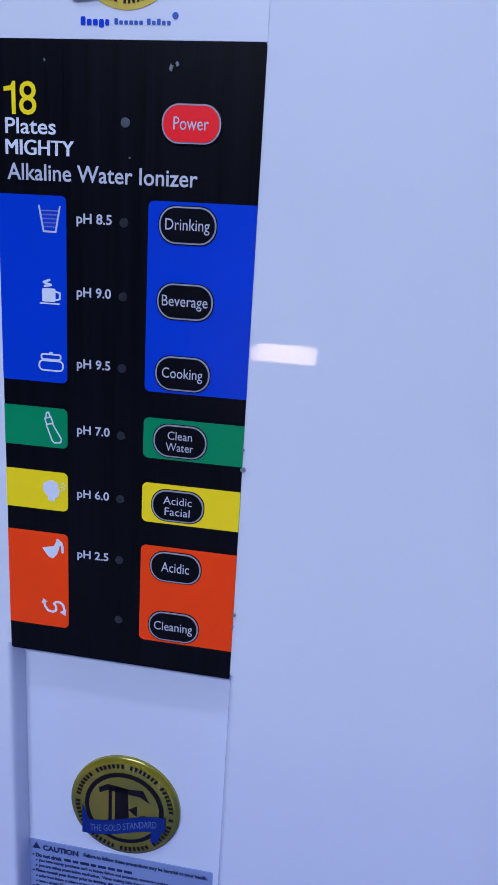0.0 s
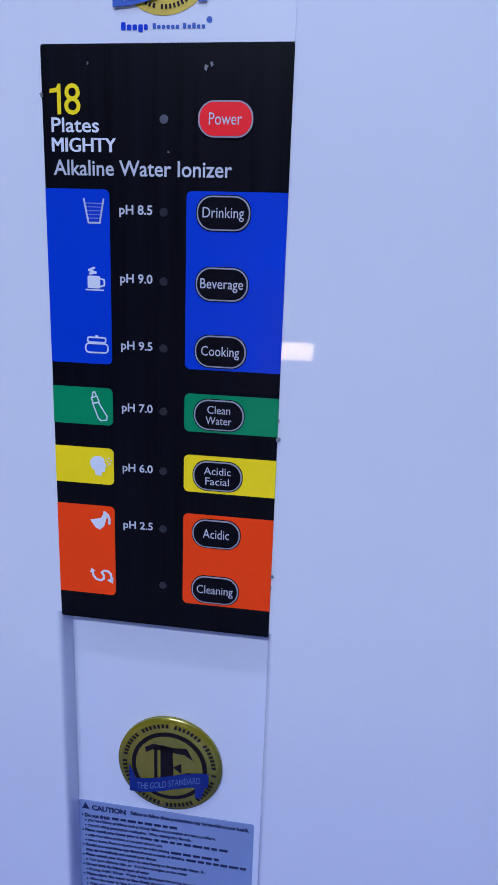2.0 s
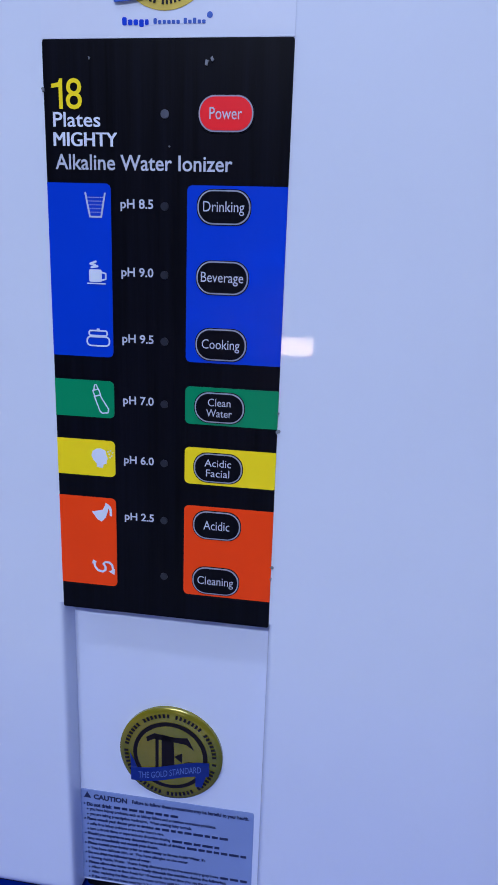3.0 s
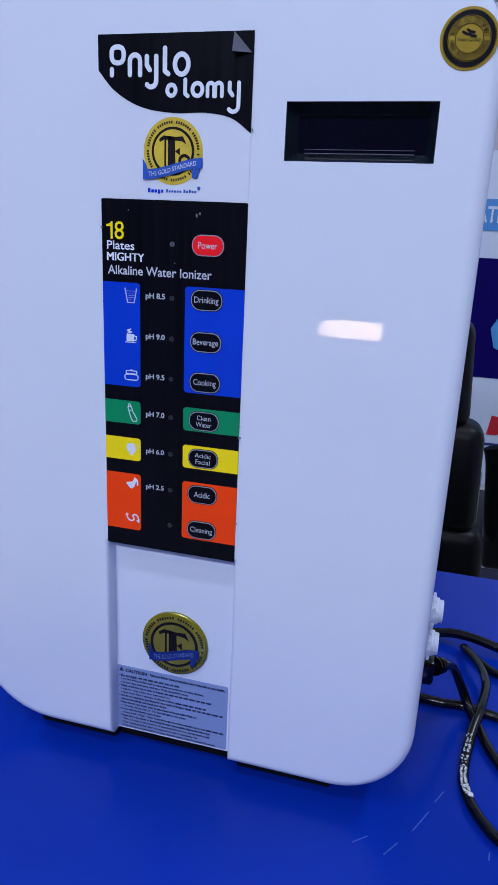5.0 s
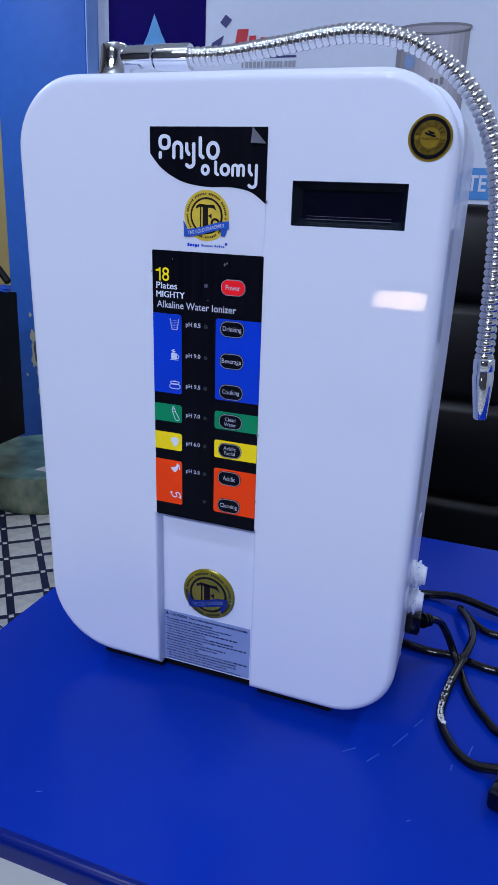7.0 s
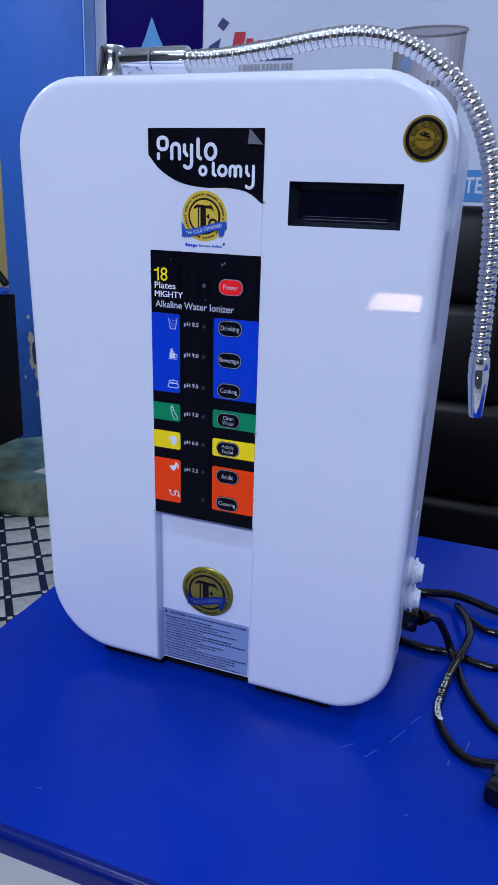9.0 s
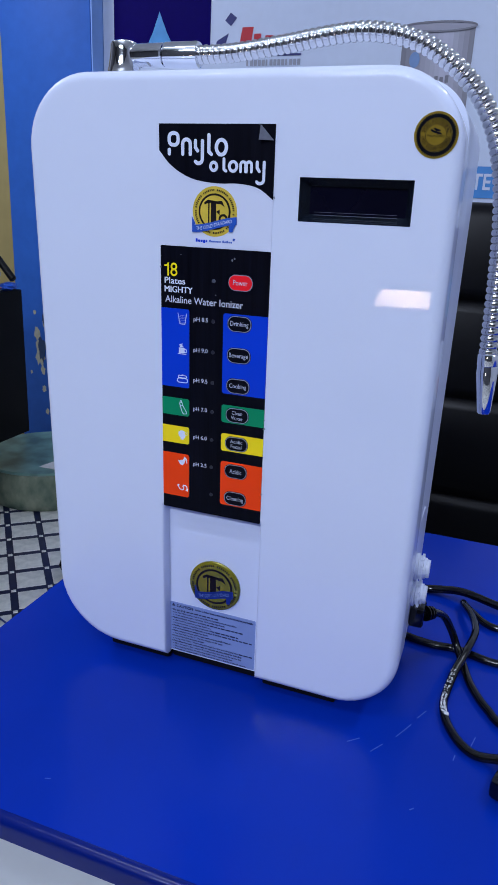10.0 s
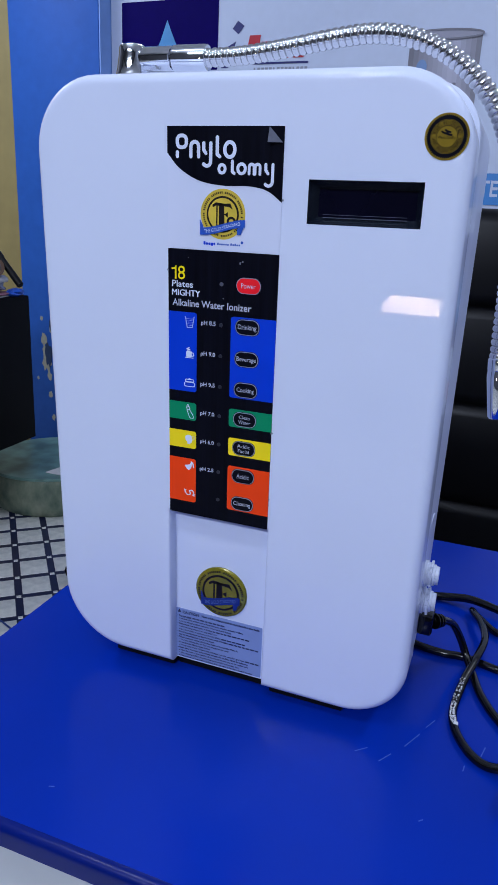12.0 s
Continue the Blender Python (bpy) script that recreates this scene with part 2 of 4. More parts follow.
def strokes(bm, pts, width, where, front, thick, closed=False):
    """A line of that width through the points, with round joints."""
    pts = list(pts) + ([pts[0]] if closed else [])
    for k, ((x0, z0), (x1, z1)) in enumerate(zip(pts, pts[1:])):
        front += 0.000003
        d = math.hypot(x1 - x0, z1 - z0) or 1e-6
        nx, nz = -(z1 - z0) / d * width / 2, (x1 - x0) / d * width / 2
        slab(bm, [(x0 + nx, z0 + nz), (x0 - nx, z0 - nz), (x1 - nx, z1 - nz), (x1 + nx, z1 + nz)], where, front, thick)
    for x, z in pts:
        front += 0.000003
        slab(bm, circle(x, z, width / 2, 8), where, front, thick)
    return bm


def lettering(bm, text, x0, x1, z0, z1, where, front, thick=0.00008, weight=0.0):
    """The words in the built-in font, fitted to that box."""
    data = bpy.data.curves.new("letters", "FONT")
    data.body, data.resolution_u, data.offset = text, 3, weight
    ob = bpy.data.objects.new("letters", data)
    scene.collection.objects.link(ob)
    bpy.context.view_layer.update()
    me = bpy.data.meshes.new_from_object(ob.evaluated_get(bpy.context.evaluated_depsgraph_get()))
    bpy.data.objects.remove(ob)
    co = np.empty(len(me.vertices) * 3)
    me.vertices.foreach_get("co", co)
    co = co.reshape(-1, 3)
    lo, hi = co.min(0), co.max(0)
    vs = [bm.verts.new(where(x0 + (c[0] - lo[0]) / (hi[0] - lo[0]) * (x1 - x0), z0 + (c[1] - lo[1]) / (hi[1] - lo[1]) * (z1 - z0), front)) for c in co]
    made = []
    for f in me.polygons:
        try:
            made.append(bm.faces.new([vs[i] for i in f.vertices]))
        except ValueError:
            pass
    bpy.data.meshes.remove(me)
    return bm


def arc_lettering(bm, text, cx, cz, r, start, stop, size, where, front, outward=True):
    """Letters along a circle, from one angle to another, in degrees."""
    for i, ch in enumerate(text):
        if ch == " ":
            continue
        a = radians(start + (stop - start) * i / (len(text) - 1))
        turn = a - math.pi / 2 if outward else a + math.pi / 2

        def bent(x, z, o):
            return where(cx + r * math.cos(a) + x * math.cos(turn) - z * math.sin(turn), cz + r * math.sin(a) + x * math.sin(turn) + z * math.cos(turn), o)

        w = size * (0.25 if ch == "I" else 0.7)
        lettering(bm, ch, -w / 2, w / 2, -size / 2, size / 2, bent, front)
    return bm

# ---- the room ----
def plain(name, x0, x1, y0, y1, z0, z1, material, label, category, bev=0.0):
    return part(name, box(bmesh.new(), x0, x1, y0, y1, z0, z1, bev), material, None, label, soft=False, category=category, kind="structure")


WALL_Y, PILLAR_Y = 2.10, 2.02
plain("wall_north", -1.36, 2.6, WALL_Y, WALL_Y + 0.15, 0, 2.75, wall_white, "pale painted back wall behind the banners", "wall")
plain("wall_north_2", -2.9, -1.36, WALL_Y + 0.02, WALL_Y + 0.17, 0, 2.75, wall_yellow, "dull yellow painted wall beside the blue pillar", "wall")
# Unseen side walls: dark to cut reflections, pale in the east to bounce light.
plain("wall_west", -3.05, -2.9, -3.15, 2.27, 0, 2.75, wall_dim, "unseen side wall, dark to cut reflections", "wall")
plain("wall_east", 2.6, 2.75, -3.15, 2.27, 0, 2.75, wall_white, "unseen side wall, pale to bounce light", "wall")
# Unseen ceiling, whitened to bounce light and brighten the chrome.
ceiling = plain("ceiling", -3.05, 2.75, -3.15, 2.27, 2.75, 2.87, ceiling_white, "plain white ceiling, unseen, bright to bounce light", "ceiling")

# unseen front wall; slots before a glowing panel, sized to fit the shell's reflection
bm = bmesh.new()
box(bm, -2.9, 2.6, -2.54, -2.5, 0.582, 2.75)
box(bm, -2.9, 2.6, -2.54, -2.5, 0, 0.505)
box(bm, -2.9, -0.475, -2.54, -2.5, 0.505, 0.582)
box(bm, -0.475, -0.390, -2.54, -2.5, 0.514, 0.582)
box(bm, -0.390, -0.365, -2.54, -2.5, 0.505, 0.582)
box(bm, -0.365, -0.340, -2.54, -2.5, 0.560, 0.582)
box(bm, -0.105, 2.6, -2.54, -2.5, 0.505, 0.582)
part("wall_south", bm, wall_dim, None, "unseen dark grey front wall with slots shaped for the reflected daylight strip", soft=False, category="wall", kind="structure")
part("backdrop", box(bmesh.new(), -0.56, -0.02, -2.56, -2.55, 0.46, 0.63), day_glow, None, "added glowing panel that the shell reflects as a daylight strip", soft=False, category="backdrop", kind="structure")

# blue pillar with peeled paint
pillar = part("pillar", box(bmesh.new(), -1.735, -1.352, PILLAR_Y, WALL_Y + 0.01, 0, 2.75, 0.006), wall_blue, None, "blue painted pillar with flaking patches", category="pillar", kind="structure")
ORIGIN[pillar.name] = Vector((0, 0, 0))

# Pillar's right side again, in a paler blue for the light falling on it.
plain("trim", -1.3520, -1.3475, PILLAR_Y + 0.004, WALL_Y - 0.001, 0, 2.75, blue_lit, "pillar's right side, coloured paler for the light on it", "trim")


def flake(bm, cx, cz, w, h, seed, y):
    rng = random.Random(seed)
    pts = []
    for k in range(18):
        a = 2 * math.pi * k / 18
        r = rng.uniform(0.55, 1.0)
        pts.append((cx + w * r * math.cos(a), cz + h * r * math.sin(a)))
    slab(bm, pts, lambda x, z, o: (x, y - o, z), 0.001, 0.003)


bm = bmesh.new()
for seed, (cx, cz, w, h) in enumerate(((-1.638, 0.535, 0.016, 0.034), (-1.628, 0.455, 0.028, 0.070), (-1.618, 0.385, 0.012, 0.024), (-1.616, 0.305, 0.012, 0.018), (-1.60, 0.58, 0.012, 0.03), (-1.605, 0.205, 0.010, 0.016), (-1.645, 0.62, 0.008, 0.012), (-1.675, 0.37, 0.007, 0.010))):
    flake(bm, cx, cz, w, h, seed, PILLAR_Y)
part("flaked_patch", bm, plaster_raw, pillar, "bare plaster where paint flaked off", soft=False)
bm = bmesh.new()
flake(bm, -1.617, 0.470, 0.024, 0.060, 21, PILLAR_Y - 0.002)
flake(bm, -1.600, 0.60, 0.010, 0.03, 22, PILLAR_Y - 0.002)
part("flaked_patch", bm, paint_slate, pillar, "older slate paint inside the flake", soft=False)

# ---- banner on the wall ----
def on_wall(x, z, o):
    return (x, WALL_Y - 0.004 - o, z)


banner = thing("wall_banner", -0.3, WALL_Y, 1.3, "large white printed vinyl banner with purple panels", "banner")
part("sheet", slab(bmesh.new(), rrect(-1.345, 0.95, 0.30, 1.90, 0.002), on_wall, 0.002, 0.003), banner_white, banner, soft=False)
panel = part("purple_panel", slab(bmesh.new(), rrect(-1.300, -0.929, 1.524, 1.742, 0.001), on_wall, 0.004, 0.001), banner_purple, banner, soft=False)
part("water_drop", slab(bmesh.new(), [(-1.120, 1.681), (-1.145, 1.62), (-1.178, 1.56), (-1.197, 1.526), (-1.041, 1.526), (-1.060, 1.56), (-1.093, 1.62)], on_wall, 0.006, 0.001), banner_cyan, panel, soft=False)
# trade mark as plain shapes: a diamond, a slanted bar, red blocks and a rule
bm = bmesh.new()
slab(bm, [(-0.857, 1.668), (-0.876, 1.645), (-0.855, 1.628), (-0.834, 1.652)], on_wall, 0.004, 0.001)
slab(bm, [(-0.905, 1.585), (-0.862, 1.607), (-0.888, 1.528), (-0.915, 1.528)], on_wall, 0.004, 0.001)
part("mark_blue", bm, banner_navy, banner, soft=False)
bm = bmesh.new()
for x, w, h in ((-0.800, 0.026, 0.07), (-0.762, 0.016, 0.05), (-0.722, 0.018, 0.044), (-0.682, 0.015, 0.044), (-0.636, 0.022, 0.046)):
    slab(bm, [(x - w, 1.553), (x + w * 0.6, 1.553), (x + w, 1.553 + h), (x - w * 0.5, 1.553 + h)], on_wall, 0.004, 0.001)
part("mark_red", bm, banner_red, banner, soft=False)
bm = bmesh.new()
slab(bm, rrect(-0.80, -0.605, 1.536, 1.542, 0.001), on_wall, 0.004, 0.001)
part("rule", bm, banner_navy, banner, soft=False)
bm = bmesh.new()
for k in range(14):
    x = -0.795 + 0.0137 * k
    slab(bm, rrect(x, x + 0.010 if k % 5 else x + 0.006, 1.508, 1.526, 0.001), on_wall, 0.004, 0.001)
part("small_print", bm, banner_text, banner, "small grey printed line", soft=False)


def printed_filter(x0, x1, z0, z1):
    """A steel housing in the print: rounded shading from side to side, dark rim, small marks."""
    cx, w, count = (x0 + x1) / 2, (x1 - x0) / 2, 14
    body = None
    for k in range(count):
        a, b = -1 + 2 * k / count, -1 + 2 * (k + 1) / count
        bm = slab(bmesh.new(), [(cx + a * w, z0 - 0.012 * (1 - a * a)), (cx + b * w, z0 - 0.012 * (1 - b * b)), (cx + b * w, z1 + 0.012 * (1 - b * b)), (cx + a * w, z1 + 0.012 * (1 - a * a))], on_wall, 0.004, 0.001)
        if body is None:
            body = part("printed_filter", bm, steel_print[k], banner, "printed picture of a steel filter housing", soft=False)
        else:
            part("shaded_strip", bm, steel_print[k], body, soft=False)
    lid = [(cx + w * 1.03 * math.cos(a), z1 + 0.004 + 0.013 * math.sin(a)) for a in (math.pi * 2 * k / 32 for k in range(32))]
    part("lid", slab(bmesh.new(), lid, on_wall, 0.006, 0.001), steel_print[11], body, soft=False)
    part("rim", strokes(bmesh.new(), lid, 0.005, on_wall, 0.008, 0.001, closed=True), steel_print[0], body, soft=False)
    part("mark", slab(bmesh.new(), circle(cx - w * 0.60, z1 - 0.085, 0.016, 20, 0.022), on_wall, 0.006, 0.001), filter_cyan, body, soft=False)
    bm = bmesh.new()
    for u, h in ((-0.45, 0.010), (-0.30, 0.013), (-0.15, 0.009), (0.02, 0.012), (0.17, 0.010), (0.32, 0.013)):
        slab(bm, rrect(cx + w * u, cx + w * (u + 0.10), z1 - 0.150, z1 - 0.150 + h * 1.6, 0.002), on_wall, 0.006, 0.001)
    part("mark", bm, steel_print[0], body, "short row of dark printed bars", soft=False)


printed_filter(-0.280, -0.066, 1.30, 1.598)
printed_filter(0.068, 0.27, 1.36, 1.60)

sign = part("sign_strip", slab(bmesh.new(), rrect(-0.10, 0.85, 1.118, 1.211, 0.001), on_wall, 0.005, 0.001), banner_sign, banner, "blue strip with white capitals", soft=False)
for text, x0, x1 in (("TE", -0.018, 0.040), ("W", 0.098, 0.150), ("ATE", 0.180, 0.262)):
    part("letters", lettering(bmesh.new(), text, x0, x1, 1.142, 1.190, on_wall, 0.0065, weight=0.02), banner_white, sign, soft=False)
low = part("purple_panel", slab(bmesh.new(), rrect(0.12, 0.80, 0.662, 1.036, 0.001), on_wall, 0.004, 0.001), banner_purple, banner, soft=False)
bm = slab(bmesh.new(), [(0.36, 0.95), (0.30, 0.88), (0.268, 0.82), (0.285, 0.76), (0.36, 0.73), (0.44, 0.76), (0.45, 0.82), (0.42, 0.88)], on_wall, 0.006, 0.001)
part("water_drop", bm, banner_cyan, low, soft=False)
bm = slab(bmesh.new(), [(0.30, 0.475), (0.33, 0.475), (0.385, 0.50), (0.38, 0.53), (0.31, 0.54)], on_wall, 0.004, 0.001)
part("mark_red", bm, banner_red, banner, soft=False)
part("rule", slab(bmesh.new(), rrect(0.28, 0.62, 0.438, 0.447, 0.001), on_wall, 0.004, 0.001), banner_navy, banner, soft=False)

# ---- black side desk with things on it ----
desk = thing("side_desk", -1.6, 1.3, 0.0, "black side desk with a deep panelled edge", "desk")
part("top", box(bmesh.new(), -1.95, -1.3155, 0.55, 1.454, 0.752, 0.7815, 0.002), plastic_black, desk)
part("side_panel", box(bmesh.new(), -1.315, -1.285, 0.55, 1.487, 0.318, 0.782, 0.003), plastic_black, desk)
part("back_panel", box(bmesh.new(), -1.94, -1.3155, 1.4545, 1.485, 0.318, 0.782, 0.003), plastic_black, desk)
for y in (0.60, 1.55):
    part("leg", box(bmesh.new(), -1.82, -1.617, y, y + 0.046, 0, 0.33, 0.004), plastic_black, desk)
    part("post", box(bmesh.new(), -1.76, -1.70, y - (0.10 if y > 1 else 0), y + 0.04, 0.3305, 0.36 if y > 1 else 0.7515, 0.002), plastic_black, desk)


def sheets(name, x, y, z, w, d, h, turn, material, label, category):
    ob = thing(name, x, y, z, label, category)
    n = max(2, int(h / 0.004))
    for k in range(n):
        bm = box(bmesh.new(), x - w / 2, x + w / 2, y - d / 2, y + d / 2, z + h * k / n, z + h * (k + 0.85) / n)
        bmesh.ops.rotate(bm, verts=bm.verts[:], cent=(x, y, z), matrix=Matrix.Rotation(radians(turn + 3 * math.sin(2.3 * k)), 3, "Z"))
        part("sheet", bm, material if k % 3 else paper_white, ob, soft=False)
    return ob


sheets("magazine_stack", -1.40, 1.31, 0.782, 0.21, 0.28, 0.012, 8, paper_pink, "loose stack of pink and white leaflets on the desk", "magazine")
sheets("leaflet_pile", -1.44, 1.10, 0.782, 0.24, 0.20, 0.020, -14, paper_white, "pile of white paper leaflets on the desk", "paper")
scrap_blue = thing("plastic_scrap", -1.305, 1.45, 0.782, "crumpled blue plastic scrap on the desk corner", "scrap")
bm = bmesh.new()
bmesh.ops.create_icosphere(bm, subdivisions=3, radius=1)
for v in bm.verts:
    k = 1 + 0.4 * noise.noise(v.co * 1.9 + Vector((5, 2, 7)))
    v.co = Vector((-1.306, 1.450, 0.793)) + Vector((v.co.x * 0.022, v.co.y * 0.034, max(-0.0105, v.co.z * 0.013))) * k
part("wrapper", bm, clip_blue, scrap_blue)
rod = thing("dark_pipe", -1.33, 1.40, 0.80, "short dark pipe leaning over the desk papers", "pipe")
bm = bmesh.new()
lathe(bm, (-1.276, 1.44, 0.815), (-1.380, 1.44, 0.932), [(0, 0.008), (0.003, 0.011), (0.10, 0.0105), (0.104, 0.012), (0.146, 0.012), (0.149, 0.009)], 20)
part("pipe", bm, pipe_dark, rod)
bag = thing("plastic_bag", -1.42, 1.30, 0.796, "crumpled clear plastic bag on the leaflets", "bag")
bm = bmesh.new()
bmesh.ops.create_icosphere(bm, subdivisions=4, radius=1)
for v in bm.verts:
    k = 1 + 0.45 * noise.noise(v.co * 2.2) + 0.18 * noise.noise(v.co * 6)
    v.co = Vector((-1.375, 1.37, 0.820)) + Vector((v.co.x * 0.06, v.co.y * 0.085, max(-0.026, v.co.z * 0.035))) * k
part("wrap", bm, clear_wrap, bag)
roll = thing("tape_roll", -1.345, 1.41, 0.84, "brown tape roll standing on the plastic bag", "tape")
ax0, ax1 = Vector((-1.352, 1.417, 0.866)), Vector((-1.20, 1.24, 0.90))
part("winding", lathe(bmesh.new(), ax0, ax1, [(0, 0.0205), (0, 0.029), (0.018, 0.029), (0.018, 0.0205)], 28), bag_red, roll)
part("core", lathe(bmesh.new(), ax0, ax1, [(0.0190, 0.0200), (0.0190, 0.0165)], 24), roll_core, roll)
# Dark disc on the capped ring stands for the shade in its hole.
part("hole_shade", lathe(bmesh.new(), ax0, ax1, [(0.0196, 0.0160), (0.0200, 0.0150)], 24), pipe_dark, roll)

# ---- green round floor stand ----
TUB = (-1.400, 1.738)
tub = thing("round_stand", TUB[0], TUB[1], 0, "low round green mottled stand on the tiled floor", "stand")
bm = lathe(bmesh.new(), (*TUB, 0), (*TUB, 1), [(0, 0.225), (0.012, 0.240), (0.034, 0.248), (0.116, 0.25), (0.132, 0.248), (0.142, 0.244)], 64)
part("drum", bm, tub_side, tub)
bm = lathe(bmesh.new(), (*TUB, 0.1422), (*TUB, 1), [(0, 0.246), (0.006, 0.246), (0.009, 0.242)], 64)
part("lid", bm, tub_top, tub)
scrap = part("paper_scrap", slab(bmesh.new(), [(-1.325, 0), (-1.180, 0.0), (-1.180, 0.110), (-1.245, 0.062)], lambda x, z, o: (x, 1.58 + z, 0.1500 + o + z * 0.5), 0.003, 0.0015), paper_white, None, "torn white paper scrap on the green stand", soft=False, category="paper")

# ---- chairs behind the table ----
chair = thing("office_chair", -0.03, 0.72, 0, "black padded leather office chair behind the table", "chair")


def pad(x0, x1, y0, y1, z0, z1, lean=0.0, taper=0.0):
    bm = bmesh.new()
    box(bm, x0, x1, y0, y1, z0, z1, min(y1 - y0, z1 - z0) * 0.28, 5)
    for v in bm.verts:
        v.co.y += (v.co.z - 0.7) * lean
        v.co.x += (v.co.x - (x0 + x1) / 2) * taper * (0.8 - v.co.z) + 0.004 * noise.noise(v.co * 9)
    return bm


for z0, z1, w in ((0.915, 1.075, 0.183), (0.750, 0.925, 0.202), (0.575, 0.760, 0.226), (0.430, 0.585, 0.238)):
    part("back_pad", pad(-0.03 - w, -0.03 + w, 0.865, 0.955, z0, z1, 0.06, 0.25), leather_black, chair)
part("back_shell", pad(-0.20, 0.14, 0.945, 0.975, 0.42, 1.06, 0.06), plastic_black, chair)
part("seat", pad(-0.26, 0.20, 0.50, 0.88, 0.40, 0.50), leather_black, chair)
part("column", lathe(bmesh.new(), (-0.03, 0.72, 0.08), (-0.03, 0.72, 1), [(0, 0.035), (0.18, 0.035), (0.19, 0.025), (0.33, 0.025)], 24), plastic_black, chair)
for k in range(5):
    a = 2 * math.pi * k / 5 + 0.3
    e = Vector((-0.03 + 0.27 * math.cos(a), 0.72 + 0.27 * math.sin(a), 0.06))
    leg = part("leg", tube(bmesh.new(), [(-0.03, 0.72, 0.11), (-0.03 + 0.15 * math.cos(a), 0.72 + 0.15 * math.sin(a), 0.09), e], [0.025, 0.02, 0.015], 12), plastic_black, chair)
    part("castor", lathe(bmesh.new(), e + Vector((-0.012 * math.sin(a), 0.012 * math.cos(a), -0.033)), e + Vector((0.2 * math.sin(a), -0.2 * math.cos(a), -0.033)), [(0, 0.02), (0.003, 0.026), (0.021, 0.026), (0.024, 0.02)], 16), plastic_black, leg)

chair_two = thing("visitor_chair", 0.45, 1.6, 0, "black visitor chair with white plastic legs", "chair")
part("backrest", pad(0.270, 0.62, 1.40, 1.46, 0.30, 0.585, 0.05), leather_black, chair_two)
part("seat", pad(0.255, 0.64, 1.46, 1.86, 0.28, 0.36), leather_black, chair_two)
part("armrest", tube(bmesh.new(), spline([(0.262, 1.40, 0.600), (0.272, 1.40, 0.56), (0.283, 1.40, 0.45), (0.297, 1.41, 0.34), (0.305, 1.46, 0.30)], 8), 0.020, 14), plastic_black, chair_two)
for x, y in ((0.245, 1.44), (0.62, 1.44), (0.28, 1.84), (0.62, 1.84)):
    part("leg", tube(bmesh.new(), spline([(x + 0.02, y, 0.0), (x + 0.014, y, 0.15), (x - 0.002, y, 0.30), (x - 0.008, y, 0.53 if y < 1.6 else 0.32)], 8), 0.014, 12), plastic_white, chair_two)

# ---- table ----
TOP = 0.752
table = thing("display_table", 0.3, 0.08, 0, "glossy blue display table with rounded front edge", "table")
bm = bmesh.new()
X0, X1, Y0, Y1, THICK = -0.160, 1.15, -0.1285, 0.308, 0.0150


def rail(bm, prof):
    """A profile of (y, z) drawn along the table's length."""
    a = [bm.verts.new((X0, y, z)) for y, z in prof]
    b = [bm.verts.new((X1, y, z)) for y, z in prof]
    bm.faces.new(a)
    bm.faces.new(b[::-1])
    for i in range(len(prof)):
        j = (i + 1) % len(prof)
        bm.faces.new((a[j], a[i], b[i], b[j]))
    return bm


part("tabletop", rail(bm, [(Y0 + 0.0052, TOP - THICK), (Y0 + 0.0052, TOP), (Y1 - 0.003, TOP), (Y1, TOP - 0.003), (Y1, TOP - THICK)]), table_blue, table)
# Rounded front edge; its darker blue holds the shade of the front face.
bend = [(Y0 + 0.005 - 0.005 * math.cos(a), TOP - 0.005 + 0.005 * math.sin(a)) for a in (math.pi / 2 * k / 8 for k in range(9))]
part("shaded_edge", rail(bmesh.new(), [(Y0 + 0.0051, TOP - THICK), (Y0 + 0.002, TOP - THICK), (Y0, TOP - THICK + 0.002)] + bend + [(Y0 + 0.0051, TOP)]), edge_blue_shaded, table, "rounded front edge, its blue darkened for shade")
part("front_panel", box(bmesh.new(), -0.140, 1.05, -0.108, -0.092, 0.02, TOP - THICK, 0.001), laminate_grey, table)
part("side_panel", box(bmesh.new(), -0.140, -0.122, -0.092, 0.28, 0.02, TOP - THICK, 0.001), laminate_grey, table)
part("side_panel", box(bmesh.new(), 1.032, 1.05, -0.092, 0.28, 0.02, TOP - THICK, 0.001), laminate_grey, table)
part("plinth", box(bmesh.new(), -0.13, 1.04, -0.10, 0.27, 0, 0.02), plastic_black, table)
flat = lambda x, z, o: (x, z, TOP + o)
for x, y, l, turn in ((0.0999, -0.0043, 0.0042, 42), (0.1138, -0.0052, 0.0051, 57), (0.1263, 0.0154, 0.0079, 64), (0.1346, 0.0342, 0.0049, 64), (0.166, 0.0223, 0.0045, 77), (0.1389, -0.0418, 0.0013, 43), (0.1565, 0.0044, 0.0024, 83), (-0.045, -0.098, 0.0015, 20)):
    c, s = math.cos(radians(turn)), math.sin(radians(turn))
    w = 0.00026
    bm = slab(bmesh.new(), [(x - c * l - s * w, y - s * l + c * w), (x - c * l + s * w, y - s * l - c * w), (x + c * l + s * w, y + s * l - c * w), (x + c * l - s * w, y + s * l + c * w)], flat, 0.00025, 0.0002)
    part("scratch", bm, scratch_pale, table, "fine pale scratch", soft=False)

# ---- water ionizer ----
def face(x, z, o=0.0):
    """A point of the machine's front, which leans forward a little; o metres in front of it."""
    return (x, 0.0383 * (1.083 - z) - o, z)


def back(x, y, z):
    return (x, y + 0.0383 * (1.083 - z), z)


HALF, MID, BOTTOM, CROWN, ROUND, SLOT, SLOT_TOP, EDGE = 0.1151, 0.0033, 0.7605, 1.1078, 0.037, 0.0311, 0.8726, 0.0055
